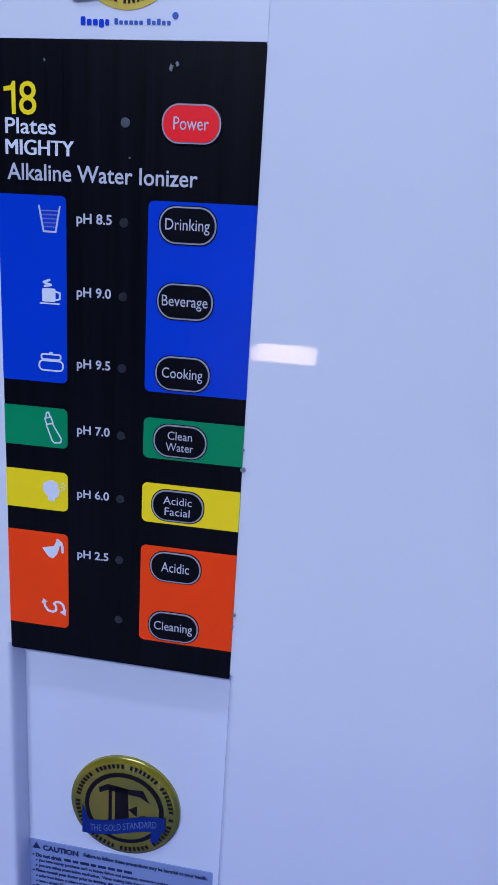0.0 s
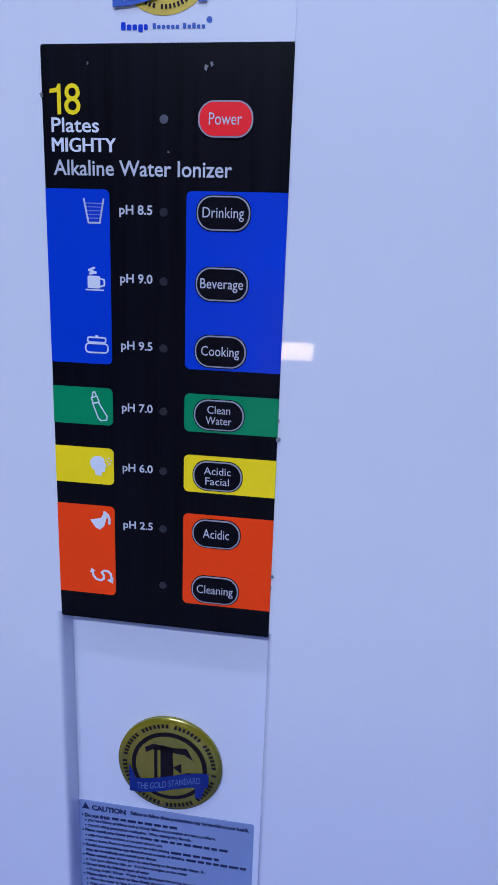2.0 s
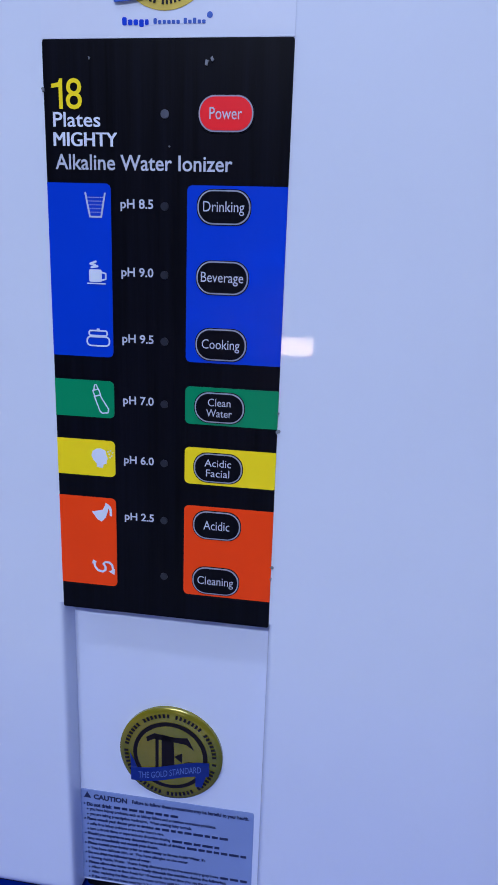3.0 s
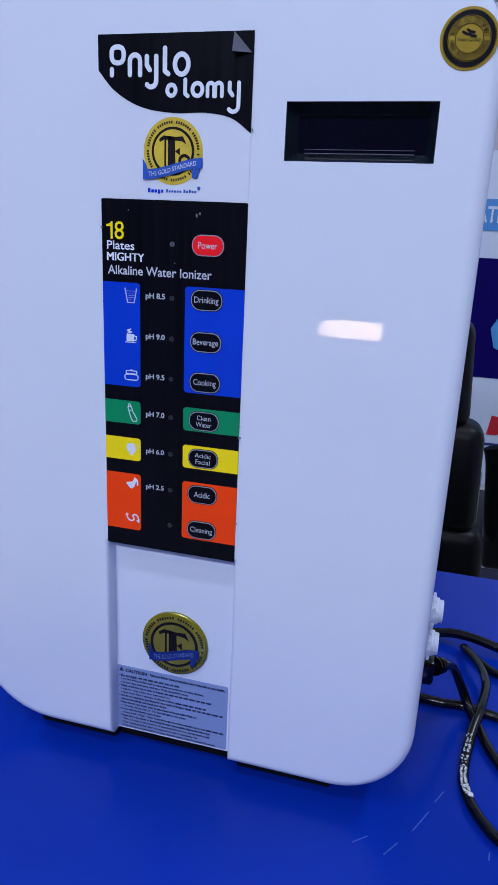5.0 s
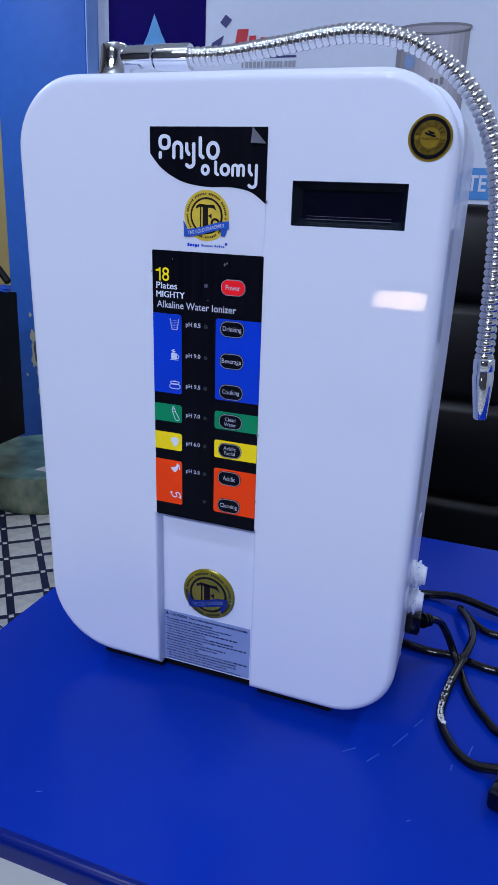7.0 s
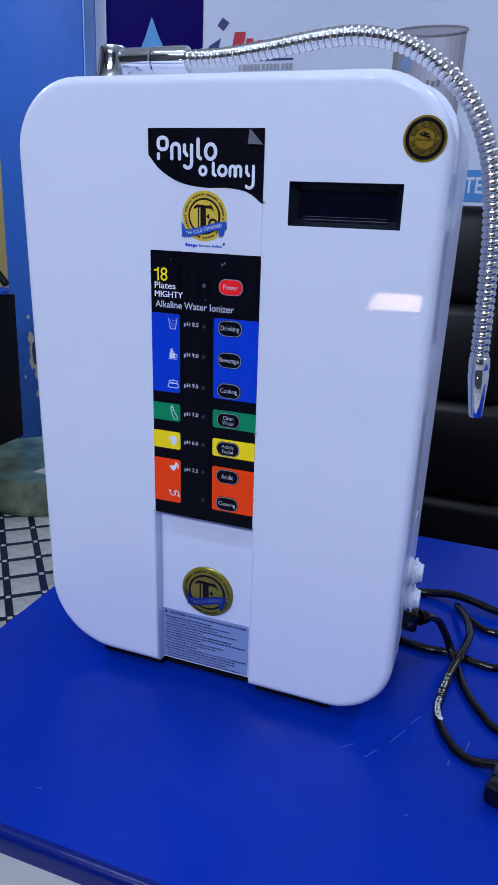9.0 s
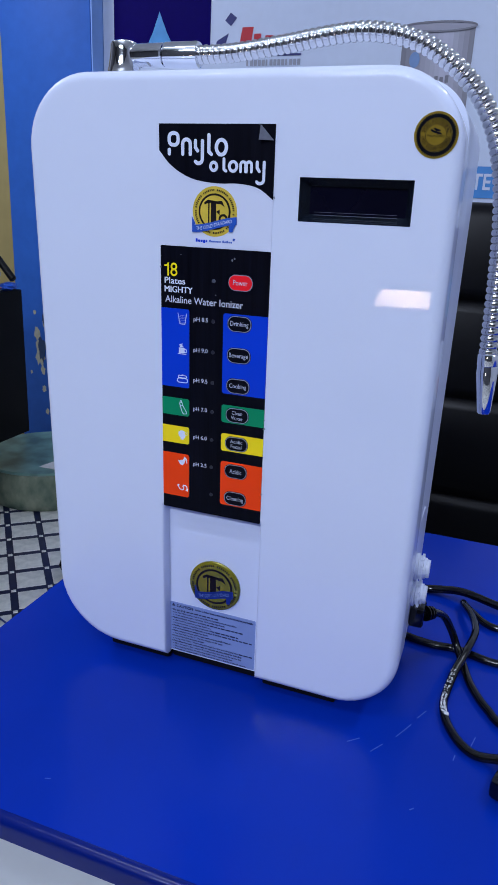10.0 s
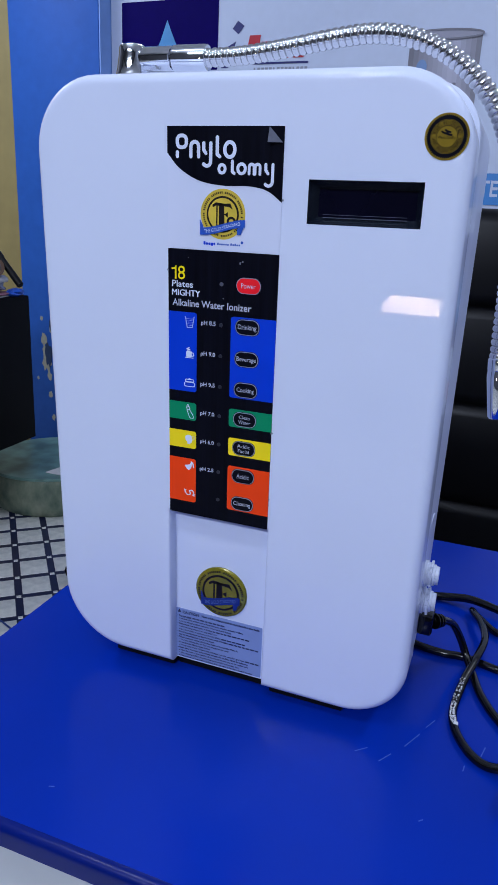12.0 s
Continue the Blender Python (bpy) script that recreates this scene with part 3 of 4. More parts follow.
ionizer = thing("water_ionizer", 0, 0.06, TOP, "white plastic countertop water ionizer with printed control strip", "water ionizer")


def shell_loop(bm, d, y):
    pts = []
    low = ROUND + 0.008
    for k, (cx, cz, r) in enumerate(((MID + HALF - ROUND, CROWN - ROUND, ROUND - d), (MID - HALF + ROUND, CROWN - ROUND, ROUND - d), (MID - HALF + low, BOTTOM + low, low - d))):
        pts += [(cx + r * math.cos(math.pi / 2 * (k + j / 12)), cz + r * math.sin(math.pi / 2 * (k + j / 12))) for j in range(13)]
    w = SLOT + 0.0016 * (d / EDGE) ** 1.6
    pts += [(-w, BOTTOM + d), (-w, SLOT_TOP), (w - 0.0004, SLOT_TOP), (w - 0.0004, BOTTOM + d)]
    r = ROUND - d
    pts += [(MID + HALF - ROUND + r * math.cos(math.pi / 2 * (3 + j / 12)), BOTTOM + ROUND + r * math.sin(math.pi / 2 * (3 + j / 12))) for j in range(13)]
    return [bm.verts.new(back(x, y, z)) for x, z in pts]


bm = bmesh.new()
loops = [shell_loop(bm, EDGE + 0.0015, 0.0)]
for k in range(8):
    a = math.pi / 2 * k / 7
    loops.append(shell_loop(bm, EDGE * (1 - math.sin(a)), EDGE * (1 - math.cos(a))))
loops.append(shell_loop(bm, 0.0, 0.026))
loops.append(shell_loop(bm, 0.003, 0.026))
for p, q in zip(loops, loops[1:]):
    for i in range(len(p)):
        j = (i + 1) % len(p)
        bm.faces.new((p[i], p[j], q[j], q[i]))
DX0, DX1, DZ0, DZ1 = 0.0443, 0.0983, 1.0398, 1.0596
hole = [bm.verts.new(face(x, z)) for x, z in ((DX0, DZ0), (DX1, DZ0), (DX1, DZ1), (DX0, DZ1))]
rim = [bm.edges.new((hole[i], hole[(i + 1) % 4])) for i in range(4)]
outer = [bm.edges.get((loops[0][i], loops[0][(i + 1) % len(loops[0])])) for i in range(len(loops[0]))]
bmesh.ops.triangle_fill(bm, edges=outer + rim, use_beauty=True)
bmesh.ops.remove_doubles(bm, verts=bm.verts[:], dist=1e-6)
bmesh.ops.recalc_face_normals(bm, faces=bm.faces[:])
bmesh.ops.split_edges(bm, edges=[e for e in bm.edges if len(e.link_faces) == 2 and e.calc_face_angle(0) > 0.6])
part("front_shell", bm, shell_white, ionizer, "glossy white front cover with rounded corners")

# recessed strip under the control print
bm = slab(bmesh.new(), rrect(-SLOT - 0.0015, SLOT + 0.001, BOTTOM + 0.0010, SLOT_TOP + 0.004, 0.0003), face, -0.0077, 0.003)
strip = part("recessed_strip", bm, shell_white, ionizer, soft=False)

# display window
bm = bmesh.new()
dz = 0.007
ins = 0.0035
outer_pts = [(DX0, DZ0), (DX1, DZ0), (DX1, DZ1), (DX0, DZ1)]
inner_pts = [(DX0 + ins, DZ0 + ins), (DX1 - ins, DZ0 + ins), (DX1 - ins, DZ1 - ins), (DX0 + ins, DZ1 - ins)]
va = [bm.verts.new(face(x, z, 0.0002)) for x, z in outer_pts]
vb = [bm.verts.new(face(x, z, -dz)) for x, z in inner_pts]
vo = [bm.verts.new(face(x + (0.0008 if x > 0.07 else -0.0008), z + (0.0008 if z > 1.05 else -0.0008), -0.0005)) for x, z in outer_pts]
vc = [bm.verts.new(face(x + (0.0008 if x > 0.07 else -0.0008), z + (0.0008 if z > 1.05 else -0.0008), -dz - 0.002)) for x, z in outer_pts]
for i in range(4):
    j = (i + 1) % 4
    bm.faces.new((va[i], va[j], vb[j], vb[i]))
    bm.faces.new((vo[i], vo[j], va[j], va[i]))
    bm.faces.new((vo[i], vc[i], vc[j], vo[j]))
bm.faces.new(vc)
window = part("display_frame", bm, rim_black, ionizer, "glossy black bevelled display frame", soft=False)
part("display_lens", slab(bmesh.new(), rrect(DX0 + ins - 0.0005, DX1 - ins + 0.0005, DZ0 + ins - 0.0005, DZ1 - ins + 0.0005, 0.0003), face, -dz + 0.0002, 0.001), lens_black, window, soft=False)
bm = bmesh.new()
for z, w in ((DZ0 + 0.0030, 0.0003), (DZ0 + 0.0044, 0.0002)):
    slab(bm, [(DX0 + 0.0065, z), (DX1 - 0.0070, z), (DX1 - 0.0070, z + w), (DX0 + 0.0065, z + w)], face, -dz + 0.003, 0.0004)
part("inner_ledge", bm, led_grey, window, soft=False)

# rear body
def body_ring(bm, inset, y, lean):
    pts = rrect(MID - HALF + inset, MID + HALF - inset, BOTTOM + inset, CROWN - inset, ROUND * 0.72 - inset * 0.5, n=12)
    taper = 0.0018 * min(1, max(0, (y - 0.031) / 0.06))
    return [bm.verts.new((x - (taper * min(1, max(0, (0.985 - z) / 0.07)) if x > 0.08 else 0), y + 0.0383 * (1.083 - z) * lean, z)) for x, z in pts]


bm = bmesh.new()
rings = [body_ring(bm, i, y, l) for i, y, l in ((0.0065, 0.0290, 1), (0.0022, 0.0292, 1), (0.0010, 0.0302, 1), (0.0008, 0.070, 0.5), (0.0008, 0.118, 0), (0.003, 0.127, 0), (0.010, 0.132, 0))]
for p, q in zip(rings, rings[1:]):
    for i in range(len(p)):
        j = (i + 1) % len(p)
        bm.faces.new((p[i], p[j], q[j], q[i]))
bm.faces.new(rings[0])
bm.faces.new(rings[-1][::-1])
part("rear_body", bm, side_white, ionizer, "white plastic rear housing")
# Sleeve in the open joint, coloured dark for the shade in the gap.
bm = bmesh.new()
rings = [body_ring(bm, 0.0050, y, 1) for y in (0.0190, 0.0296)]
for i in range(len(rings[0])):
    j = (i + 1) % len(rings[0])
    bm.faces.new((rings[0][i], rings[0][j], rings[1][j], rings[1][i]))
part("joint_shade", bm, seam_shade, ionizer, "blue-grey sleeve coloured for the shade in the joint between cover and housing")


def side_x(y, z):
    """How far out the housing's side lies."""
    return MID + HALF - 0.0010 - 0.0018 * min(1, max(0, (y - 0.031) / 0.06)) * min(1, max(0, (0.985 - z) / 0.07))


for z, y in ((0.868, 0.058), (0.862, 0.078), (0.797, 0.056), (0.789, 0.074)):
    part("side_screw", lathe(bmesh.new(), (side_x(y, z) - 0.001, y, z), (1, y, z), [(0, 0.0028), (0.0012, 0.0026), (0.0015, 0.0018)], 14), fitting_white, ionizer)
bm = bmesh.new()
for y0, y1, z0, z1 in ((0.0495, 0.0510, 0.785, 0.872), (0.0775, 0.0790, 0.785, 0.872), (0.0510, 0.0775, 0.8710, 0.8722)):
    x = side_x(y0, z0)
    box(bm, x - 0.0010, x + 0.0006, y0, y1, z0, z1, 0.0004, 1)
part("port_frame", bm, side_white, ionizer, "raised frame round the side ports", soft=False)
for x0, x1, y0 in ((-0.078, -0.0335, 0.0215), (-0.0325, 0.0325, 0.0255), (0.0335, 0.082, 0.0215)):
    part("foot", box(bmesh.new(), x0, x1, y0, 0.120, TOP + 0.0005, BOTTOM + 0.003, 0.0015), foot_black, ionizer)

# water fittings on the side
for y, z in ((0.0600, 0.8385), (0.0635, 0.8185)):
    bm = lathe(bmesh.new(), (MID + HALF - 0.0010, y, z), (1, y, z), [(-0.003, 0.0082), (0.0015, 0.0086), (0.0020, 0.0074), (0.0032, 0.0074), (0.0034, 0.0082), (0.0046, 0.0082), (0.0048, 0.0066), (0.0062, 0.0066), (0.0064, 0.0058), (0.0084, 0.0056)], 28)
    f = part("water_fitting", bm, fitting_white, ionizer, "white threaded plastic port cap")
    bm = bmesh.new()
    for k in range(12):
        a = 2 * math.pi * k / 12
        c = Vector((MID + HALF + 0.0029, y + 0.0079 * math.cos(a), z + 0.0079 * math.sin(a)))
        box(bm, c.x - 0.0007, c.x + 0.0007, c.y - 0.0007, c.y + 0.0007, c.z - 0.0007, c.z + 0.0007)
    part("grip_ribs", bm, fitting_white, f, soft=False)

# upper sticker: white ground, black wave, marks
T1, T2, T3, T4, T5 = 0.00030, 0.00044, 0.00058, 0.00072, 0.00092
upper = part("upper_sticker", slab(bmesh.new(), rrect(-0.031, 0.031, 1.0243, 1.083, 0.0002), face, T1, 0.0005), print_white, ionizer, "white sticker with a black wave and gold seal", soft=False)
wave = [tuple(p)[:2] for p in spline([(-0.031, 1.0706, 0), (-0.0242, 1.0635, 0), (-0.0134, 1.0579, 0), (-0.0001, 1.0558, 0), (0.0128, 1.0559, 0), (0.0230, 1.0541, 0), (0.031, 1.0489, 0)], 8)]
part("black_wave", slab(bmesh.new(), [(0.031, 1.083), (-0.031, 1.083)] + wave, face, T2, 0.0003), print_black, upper, soft=False)
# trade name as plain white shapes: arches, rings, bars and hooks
bm = bmesh.new()
st = 0.00175


def arch(cx, half, z0, z1):
    return [(cx - half, z0), (cx - half, z1 - half)] + [(cx - half * math.cos(math.pi * k / 10), z1 - half + half * math.sin(math.pi * k / 10)) for k in range(1, 10)] + [(cx + half, z1 - half), (cx + half, z0)]


def hook(cx, half, z0, z1):
    return [(cx + half, z1), (cx + half, z0 + half)] + [(cx + half * math.cos(math.pi * k / 10), z0 + half - half * math.sin(math.pi * k / 10)) for k in range(1, 9)]


strokes(bm, rrect(-0.0253, -0.0203, 1.0732, 1.0786, 0.0020, n=4), st, face, T3, 0.0002, closed=True)
strokes(bm, [(-0.0253, 1.0710), (-0.0253, 1.0690)], st, face, T3, 0.0002)
strokes(bm, arch(-0.0157, 0.0021, 1.0690, 1.0758), st, face, T3, 0.0002)
strokes(bm, hook(-0.0091, 0.0021, 1.0648, 1.0752), st, face, T3, 0.0002)
strokes(bm, [(-0.0108, 1.0752), (-0.0108, 1.0722), (-0.0096, 1.0706)], st, face, T3, 0.0002)
strokes(bm, [(-0.0035, 1.0779), (-0.0035, 1.0702), (-0.0021, 1.0692)], st, face, T3, 0.0002)
strokes(bm, circle(0.0032, 1.0724, 0.0027, 20, 0.0034), st, face, T3, 0.0002, closed=True)
strokes(bm, circle(-0.0008, 1.0636, 0.0017, 16, 0.0019), st * 0.85, face, T3, 0.0002, closed=True)
strokes(bm, [(0.0047, 1.0672), (0.0047, 1.0624), (0.0058, 1.0616)], st * 0.85, face, T3, 0.0002)
strokes(bm, circle(0.0096, 1.0638, 0.0020, 18, 0.0022), st * 0.85, face, T3, 0.0002, closed=True)
strokes(bm, arch(0.0149, 0.0013, 1.0615, 1.0660), st * 0.8, face, T3, 0.0002)
strokes(bm, arch(0.0180, 0.0013, 1.0615, 1.0660), st * 0.8, face, T3 + 0.0001, 0.0002)
strokes(bm, hook(0.0238, 0.0020, 1.0562, 1.0660), st * 0.85, face, T3, 0.0002)
strokes(bm, [(0.0222, 1.0660), (0.0222, 1.0634), (0.0234, 1.0618)], st * 0.85, face, T3, 0.0002)
part("trade_mark", bm, print_letter, upper, "white rounded trade mark shapes", soft=False)
# folded corner of the clear film
bm = bmesh.new()
pa, pb, pc = face(0.0234, 1.0829, T3), face(0.0304, 1.0757, T3), face(0.0236, 1.0757, 0.0032)
tri = [bm.verts.new(p) for p in (pa, pb, pc)]
tri2 = [bm.verts.new(Vector(p) + Vector((0, -0.00015, 0.0001))) for p in (pa, pb, pc)]
bm.faces.new(tri)
bm.faces.new(tri2[::-1])
for i in range(3):
    bm.faces.new((tri[i], tri2[i], tri2[(i + 1) % 3], tri[(i + 1) % 3]))
part("peeled_corner", bm, led_grey, upper, "lifted corner of clear film", soft=False)


def ribbon_shape(cx, cz, w, h, tilt=0.0):
    """A waving ribbon band with that width and height."""
    top = [(cx - w / 2 + w * k / 12, cz + h * 0.5 + h * 0.32 * math.cos(math.pi * k / 12 * 1.25 + 2.6) + tilt * (k / 12 - 0.5) * w) for k in range(13)]
    low = [(x, z - h) for x, z in reversed(top)]
    return top + low


def gold_mark(cx, cz, r, where, f, ring_m, disc_m, p, wide, drop, tilt, words_m, ribbon_m):
    """The round gold mark: disc, ring, plain dark shapes and a ribbon with its words."""
    bm = slab(bmesh.new(), circle(cx, cz, r * 0.72, 48), where, f + 0.0002, 0.0002)
    part("dark_ring", bm, ring_m, p, soft=False)
    bm = slab(bmesh.new(), circle(cx, cz, r * 0.64, 48), where, f + 0.0003, 0.0002)
    part("inner_disc", bm, disc_m, p, soft=False)
    bm = bmesh.new()
    for k in range(66):
        a = 2 * math.pi * k / 66
        if k % 8 == 0:
            continue
        c, s = math.cos(a), math.sin(a)
        o = [(-0.022, -0.04), (0.022, -0.04), (0.022, 0.04), (-0.022, 0.04)]
        slab(bm, [(cx + r * ((0.855 + q) * c - u * s), cz + r * ((0.855 + q) * s + u * c)) for u, q in o], where, f + 0.0002, 0.0001)
    part("ring_print", bm, print_brown, p, "ring of tiny dark printed marks", soft=False)
    bm = bmesh.new()
    g = f + 0.0004
    slab(bm, [(cx + r * u, cz + r * v) for u, v in ((-0.16, -0.45), (0.10, -0.45), (0.07, 0.42), (-0.16, 0.45))], where, g, 0.0001)
    slab(bm, [(cx + r * u, cz + r * v) for u, v in ((-0.28, -0.45), (-0.22, -0.45), (-0.22, 0.42), (-0.28, 0.42))], where, g, 0.0001)
    slab(bm, [(cx + r * u, cz + r * v) for u, v in ((-0.46, 0.36), (-0.30, 0.46), (0.10, 0.42), (0.34, 0.44), (0.46, 0.20), (0.30, 0.30), (-0.30, 0.34), (-0.44, 0.26))], where, g, 0.0001)
    slab(bm, [(cx + r * u, cz + r * v) for u, v in ((0.08, 0.0), (0.24, 0.10), (0.24, -0.12))], where, g, 0.0001)
    strokes(bm, [(cx + r * (0.40 + 0.16 * math.cos(a)), cz + r * (-0.27 + 0.15 * math.sin(a))) for a in (math.pi * (1.2 - 1.25 * k / 10) for k in range(11))], r * 0.095, where, g, 0.0001)
    part("dark_emblem", bm, print_brown, p, "plain dark emblem shapes", soft=False)
    h = r * 0.30
    bm = slab(bmesh.new(), ribbon_shape(cx, cz - r * drop, r * wide, h, tilt), where, f + 0.0006, 0.0002)
    slab(bm, [(cx + r * u * wide / 2, cz + r * (v - drop)) for u, v in ((0.66, -0.02), (0.96, 0.10), (0.82, -0.26), (0.66, -0.26))], where, f + 0.00045, 0.0001)
    slab(bm, [(cx + r * u * wide / 2, cz + r * (v - drop)) for u, v in ((-1.0, -0.05), (-1.02, 0.30), (-0.90, 0.12), (-0.84, -0.02))], where, f + 0.00045, 0.0001)
    part("ribbon", bm, ribbon_m, p, "blue ribbon band", soft=False)

    def bent(x, z, o):
        k = (x - cx) / (r * wide) + 0.5
        return where(x, z + h * 0.32 * math.cos(math.pi * k * 1.25 + 2.6) + tilt * (x - cx), o)

    bm = lettering(bmesh.new(), "THE GOLD STANDARD", cx - r * wide * 0.40, cx + r * wide * 0.40, cz - r * (drop + 0.07), cz - r * (drop - 0.07), bent, f + 0.0008)
    part("ribbon_words", bm, words_m, p, soft=False)


disc = part("gold_seal", slab(bmesh.new(), circle(0.0, 1.0422, 0.0122, 56), face, T2, 0.0002), print_gold, ionizer, "printed gold seal with a blue ribbon", soft=False)
gold_mark(0.0, 1.0422, 0.0122, face, T2, print_brown, print_gold, disc, 2.02, 0.52, 0.10, print_letter, print_ribbon)
bm = bmesh.new()
for k, (x, w) in enumerate(((-0.0105, 0.0011), (-0.0091, 0.0011), (-0.0077, 0.0011), (-0.0063, 0.0011), (-0.0049, 0.0009))):
    slab(bm, rrect(x, x + w, 1.0270 - (0.0004 if k == 3 else 0), 1.0282 + (0.0005 if k == 0 else 0), 0.0003), face, T2, 0.0001)
part("maker_print", bm, print_blue, upper, "bold blue printed bars", soft=False)
bm = bmesh.new()
for k in range(11):
    x = -0.0028 + 0.00112 * k + (0.0006 if k > 5 else 0)
    slab(bm, rrect(x, x + 0.0008, 1.0272, 1.0280 + (0.0004 if k in (0, 6, 8) else 0), 0.0002), face, T2, 0.0001)
slab(bm, circle(0.0108, 1.0290, 0.0007, 14), face, T2, 0.0001)
part("maker_print", bm, print_ribbon, upper, "thin blue printed bars", soft=False)

# lower control print
lower = part("control_print", slab(bmesh.new(), rrect(-0.031, 0.031, 0.8716, 1.0242, 0.0006), face, T1, 0.0006), print_black, ionizer, "black control print with coloured fields", soft=False)


def colour_field(name, x0, x1, z0, z1, inner_right, material):
    which = (1, 0, 0, 1) if inner_right else (0, 1, 1, 0)
    part(name, slab(bmesh.new(), rrect(x0, x1, z0, z1, 0.0014, which), face, T2, 0.0002), material, lower, soft=False)


for z0, z1, m, n in ((0.9473, 0.9914, print_blue, "blue_field"), (0.9305, 0.9408, print_green, "green_field"), (0.9135, 0.9240, print_yellow, "yellow_field"), (0.8798, 0.9071, print_orange, "orange_field")):
    colour_field(n, -0.031, -0.0141, z0, z1, True, m)
    colour_field(n, 0.0058, 0.031, z0, z1, False, m)


def words(text, x0, x1, z0, z1, material, parent, weight=0.0, name="lettering", level=T3):
    return part(name, lettering(bmesh.new(), text, x0, x1, z0, z1, face, level, weight=weight), material, parent, soft=False)


bm = slab(bmesh.new(), [(-0.0270, 1.0086), (-0.02605, 1.0086), (-0.02605, 1.0155), (-0.0267, 1.0155), (-0.0272, 1.0146), (-0.0289, 1.0143), (-0.0289, 1.0134), (-0.0270, 1.0136)], face, T3, 0.0001)
part("number", bm, print_yellow, lower, soft=False)
words("8", -0.0252, -0.0210, 1.0085, 1.0156, print_yellow, lower, 0.004, "number")
words("Plates", -0.0287, -0.0164, 1.0045, 1.0079, print_letter, lower, 0.012)
for shift in (0.0, 0.00028):
    words("MIGHTY", -0.0288 + shift, -0.0123 + shift, 1.0000, 1.0033, print_letter, lower, 0.0, "lettering", T3 + shift * 0.1)
words("Alkaline Water Ionizer", -0.0285, 0.0171, 0.9945, 0.9982, print_small, lower, 0.012)

LEDS = (1.0076, 0.9862, 0.9694, 0.9523, 0.9354, 0.9187, 0.9018, 0.8846)
for k, z in enumerate(LEDS):
    bm = slab(bmesh.new(), circle(0.0, z, 0.00105, 20), face, T3, 0.0004)
    part("indicator_lamp", bm, lamp_off if k else led_grey, lower, soft=False)
for text, z in (("pH 8.5", 0.9864), ("pH 9.0", 0.9696), ("pH 9.5", 0.9524), ("pH 7.0", 0.9357), ("pH 6.0", 0.9188), ("pH 2.5", 0.9020)):
    words(text, -0.0115, -0.0029, z - 0.0016, z + 0.0014, print_small, lower, 0.02)

for text, z, red in (("Power", 1.0077, 1), ("Drinking", 0.9863, 0), ("Beverage", 0.9692, 0), ("Cooking", 0.9522, 0), ("Clean\nWater", 0.9354, 0), ("Acidic\nFacial", 0.9185, 0), ("Acidic", 0.9017, 0), ("Cleaning", 0.8847, 0)):
    x = 0.0152
    w, h = 0.0067, 0.0041
    b = part("button", slab(bmesh.new(), rrect(x - w - 0.00022, x + w + 0.00022, z - h - 0.00022, z + h + 0.00022, h * 0.97, n=12), face, T3, 0.0003), print_black, ionizer, "printed oval membrane button", soft=False)
    part("button_ring", slab(bmesh.new(), rrect(x - w, x + w, z - h, z + h, h * 0.95, n=12), face, T4, 0.0002), print_ring, b, soft=False)
    part("button_face", slab(bmesh.new(), rrect(x - w + 0.00036, x + w - 0.00036, z - h + 0.00036, z + h - 0.00036, (h - 0.00036) * 0.95, n=12), face, T4 + 0.0001, 0.00008), print_red if red else print_black, b, soft=False)
    wide = {"Power": 0.0040, "Drinking": 0.0052, "Beverage": 0.0055, "Cooking": 0.0050, "Clean\nWater": 0.0035, "Acidic\nFacial": 0.0037, "Acidic": 0.0037, "Cleaning": 0.0052}[text]
    if "\n" in text:
        for line, dzz in zip(text.split("\n"), (0.0014, -0.0015)):
            words(line, x - wide * (0.88 if line in ("Clean", "Facial") else 1), x + wide * (0.88 if line in ("Clean", "Facial") else 1), z + dzz - 0.0010, z + dzz + 0.0011, print_small, b, 0, "lettering", T5)
    else:
        low = 0.0019 if "g" in text else 0.0013
        words(text, x - wide, x + wide, z - low, z + 0.0014, print_small, b, 0, "lettering", T5)

# pictograms
W = 0.00042


def icon(bm, name):
    part(name, bm, print_small if name == "glass_pictogram" else print_letter, lower, soft=False)


bm = bmesh.new()
strokes(bm, [(-0.0208, 0.9890), (-0.0197, 0.9833), (-0.0167, 0.9833), (-0.0156, 0.9890)], W, face, T3, 0.0001)
for k in range(5):
    z = 0.9880 - 0.0009 * k
    n = 9 - k // 2
    for j in range(n):
        x = -0.0182 + (j - (n - 1) / 2) * 0.00048
        slab(bm, circle(x, z, 0.00013, 6), face, T3, 0.0001)
icon(bm, "glass_pictogram")
bm = slab(bmesh.new(), rrect(-0.0203, -0.0169, 0.9670, 0.9702, 0.0004), face, T3, 0.0001)
strokes(bm, [(-0.0169, 0.9695), (-0.0158, 0.9692), (-0.0158, 0.9678), (-0.0169, 0.9675)], W, face, T3, 0.0001)
strokes(bm, [(-0.0208, 0.9666), (-0.0160, 0.9666)], W * 0.8, face, T3, 0.0001)
strokes(bm, [(-0.0196, 0.9707), (-0.0180, 0.9710), (-0.0199, 0.9716), (-0.0184, 0.9722)], W * 1.3, face, T3, 0.0001)
icon(bm, "cup_pictogram")
bm = strokes(bmesh.new(), rrect(-0.0213, -0.0151, 0.9503, 0.9527, 0.0010, n=4), W, face, T3, 0.0001, closed=True)
strokes(bm, rrect(-0.0207, -0.0157, 0.9530, 0.9543, 0.0005, n=4), W, face, T3, 0.0001, closed=True)
slab(bm, rrect(-0.0186, -0.0178, 0.9545, 0.9549, 0.0001), face, T3, 0.0001)
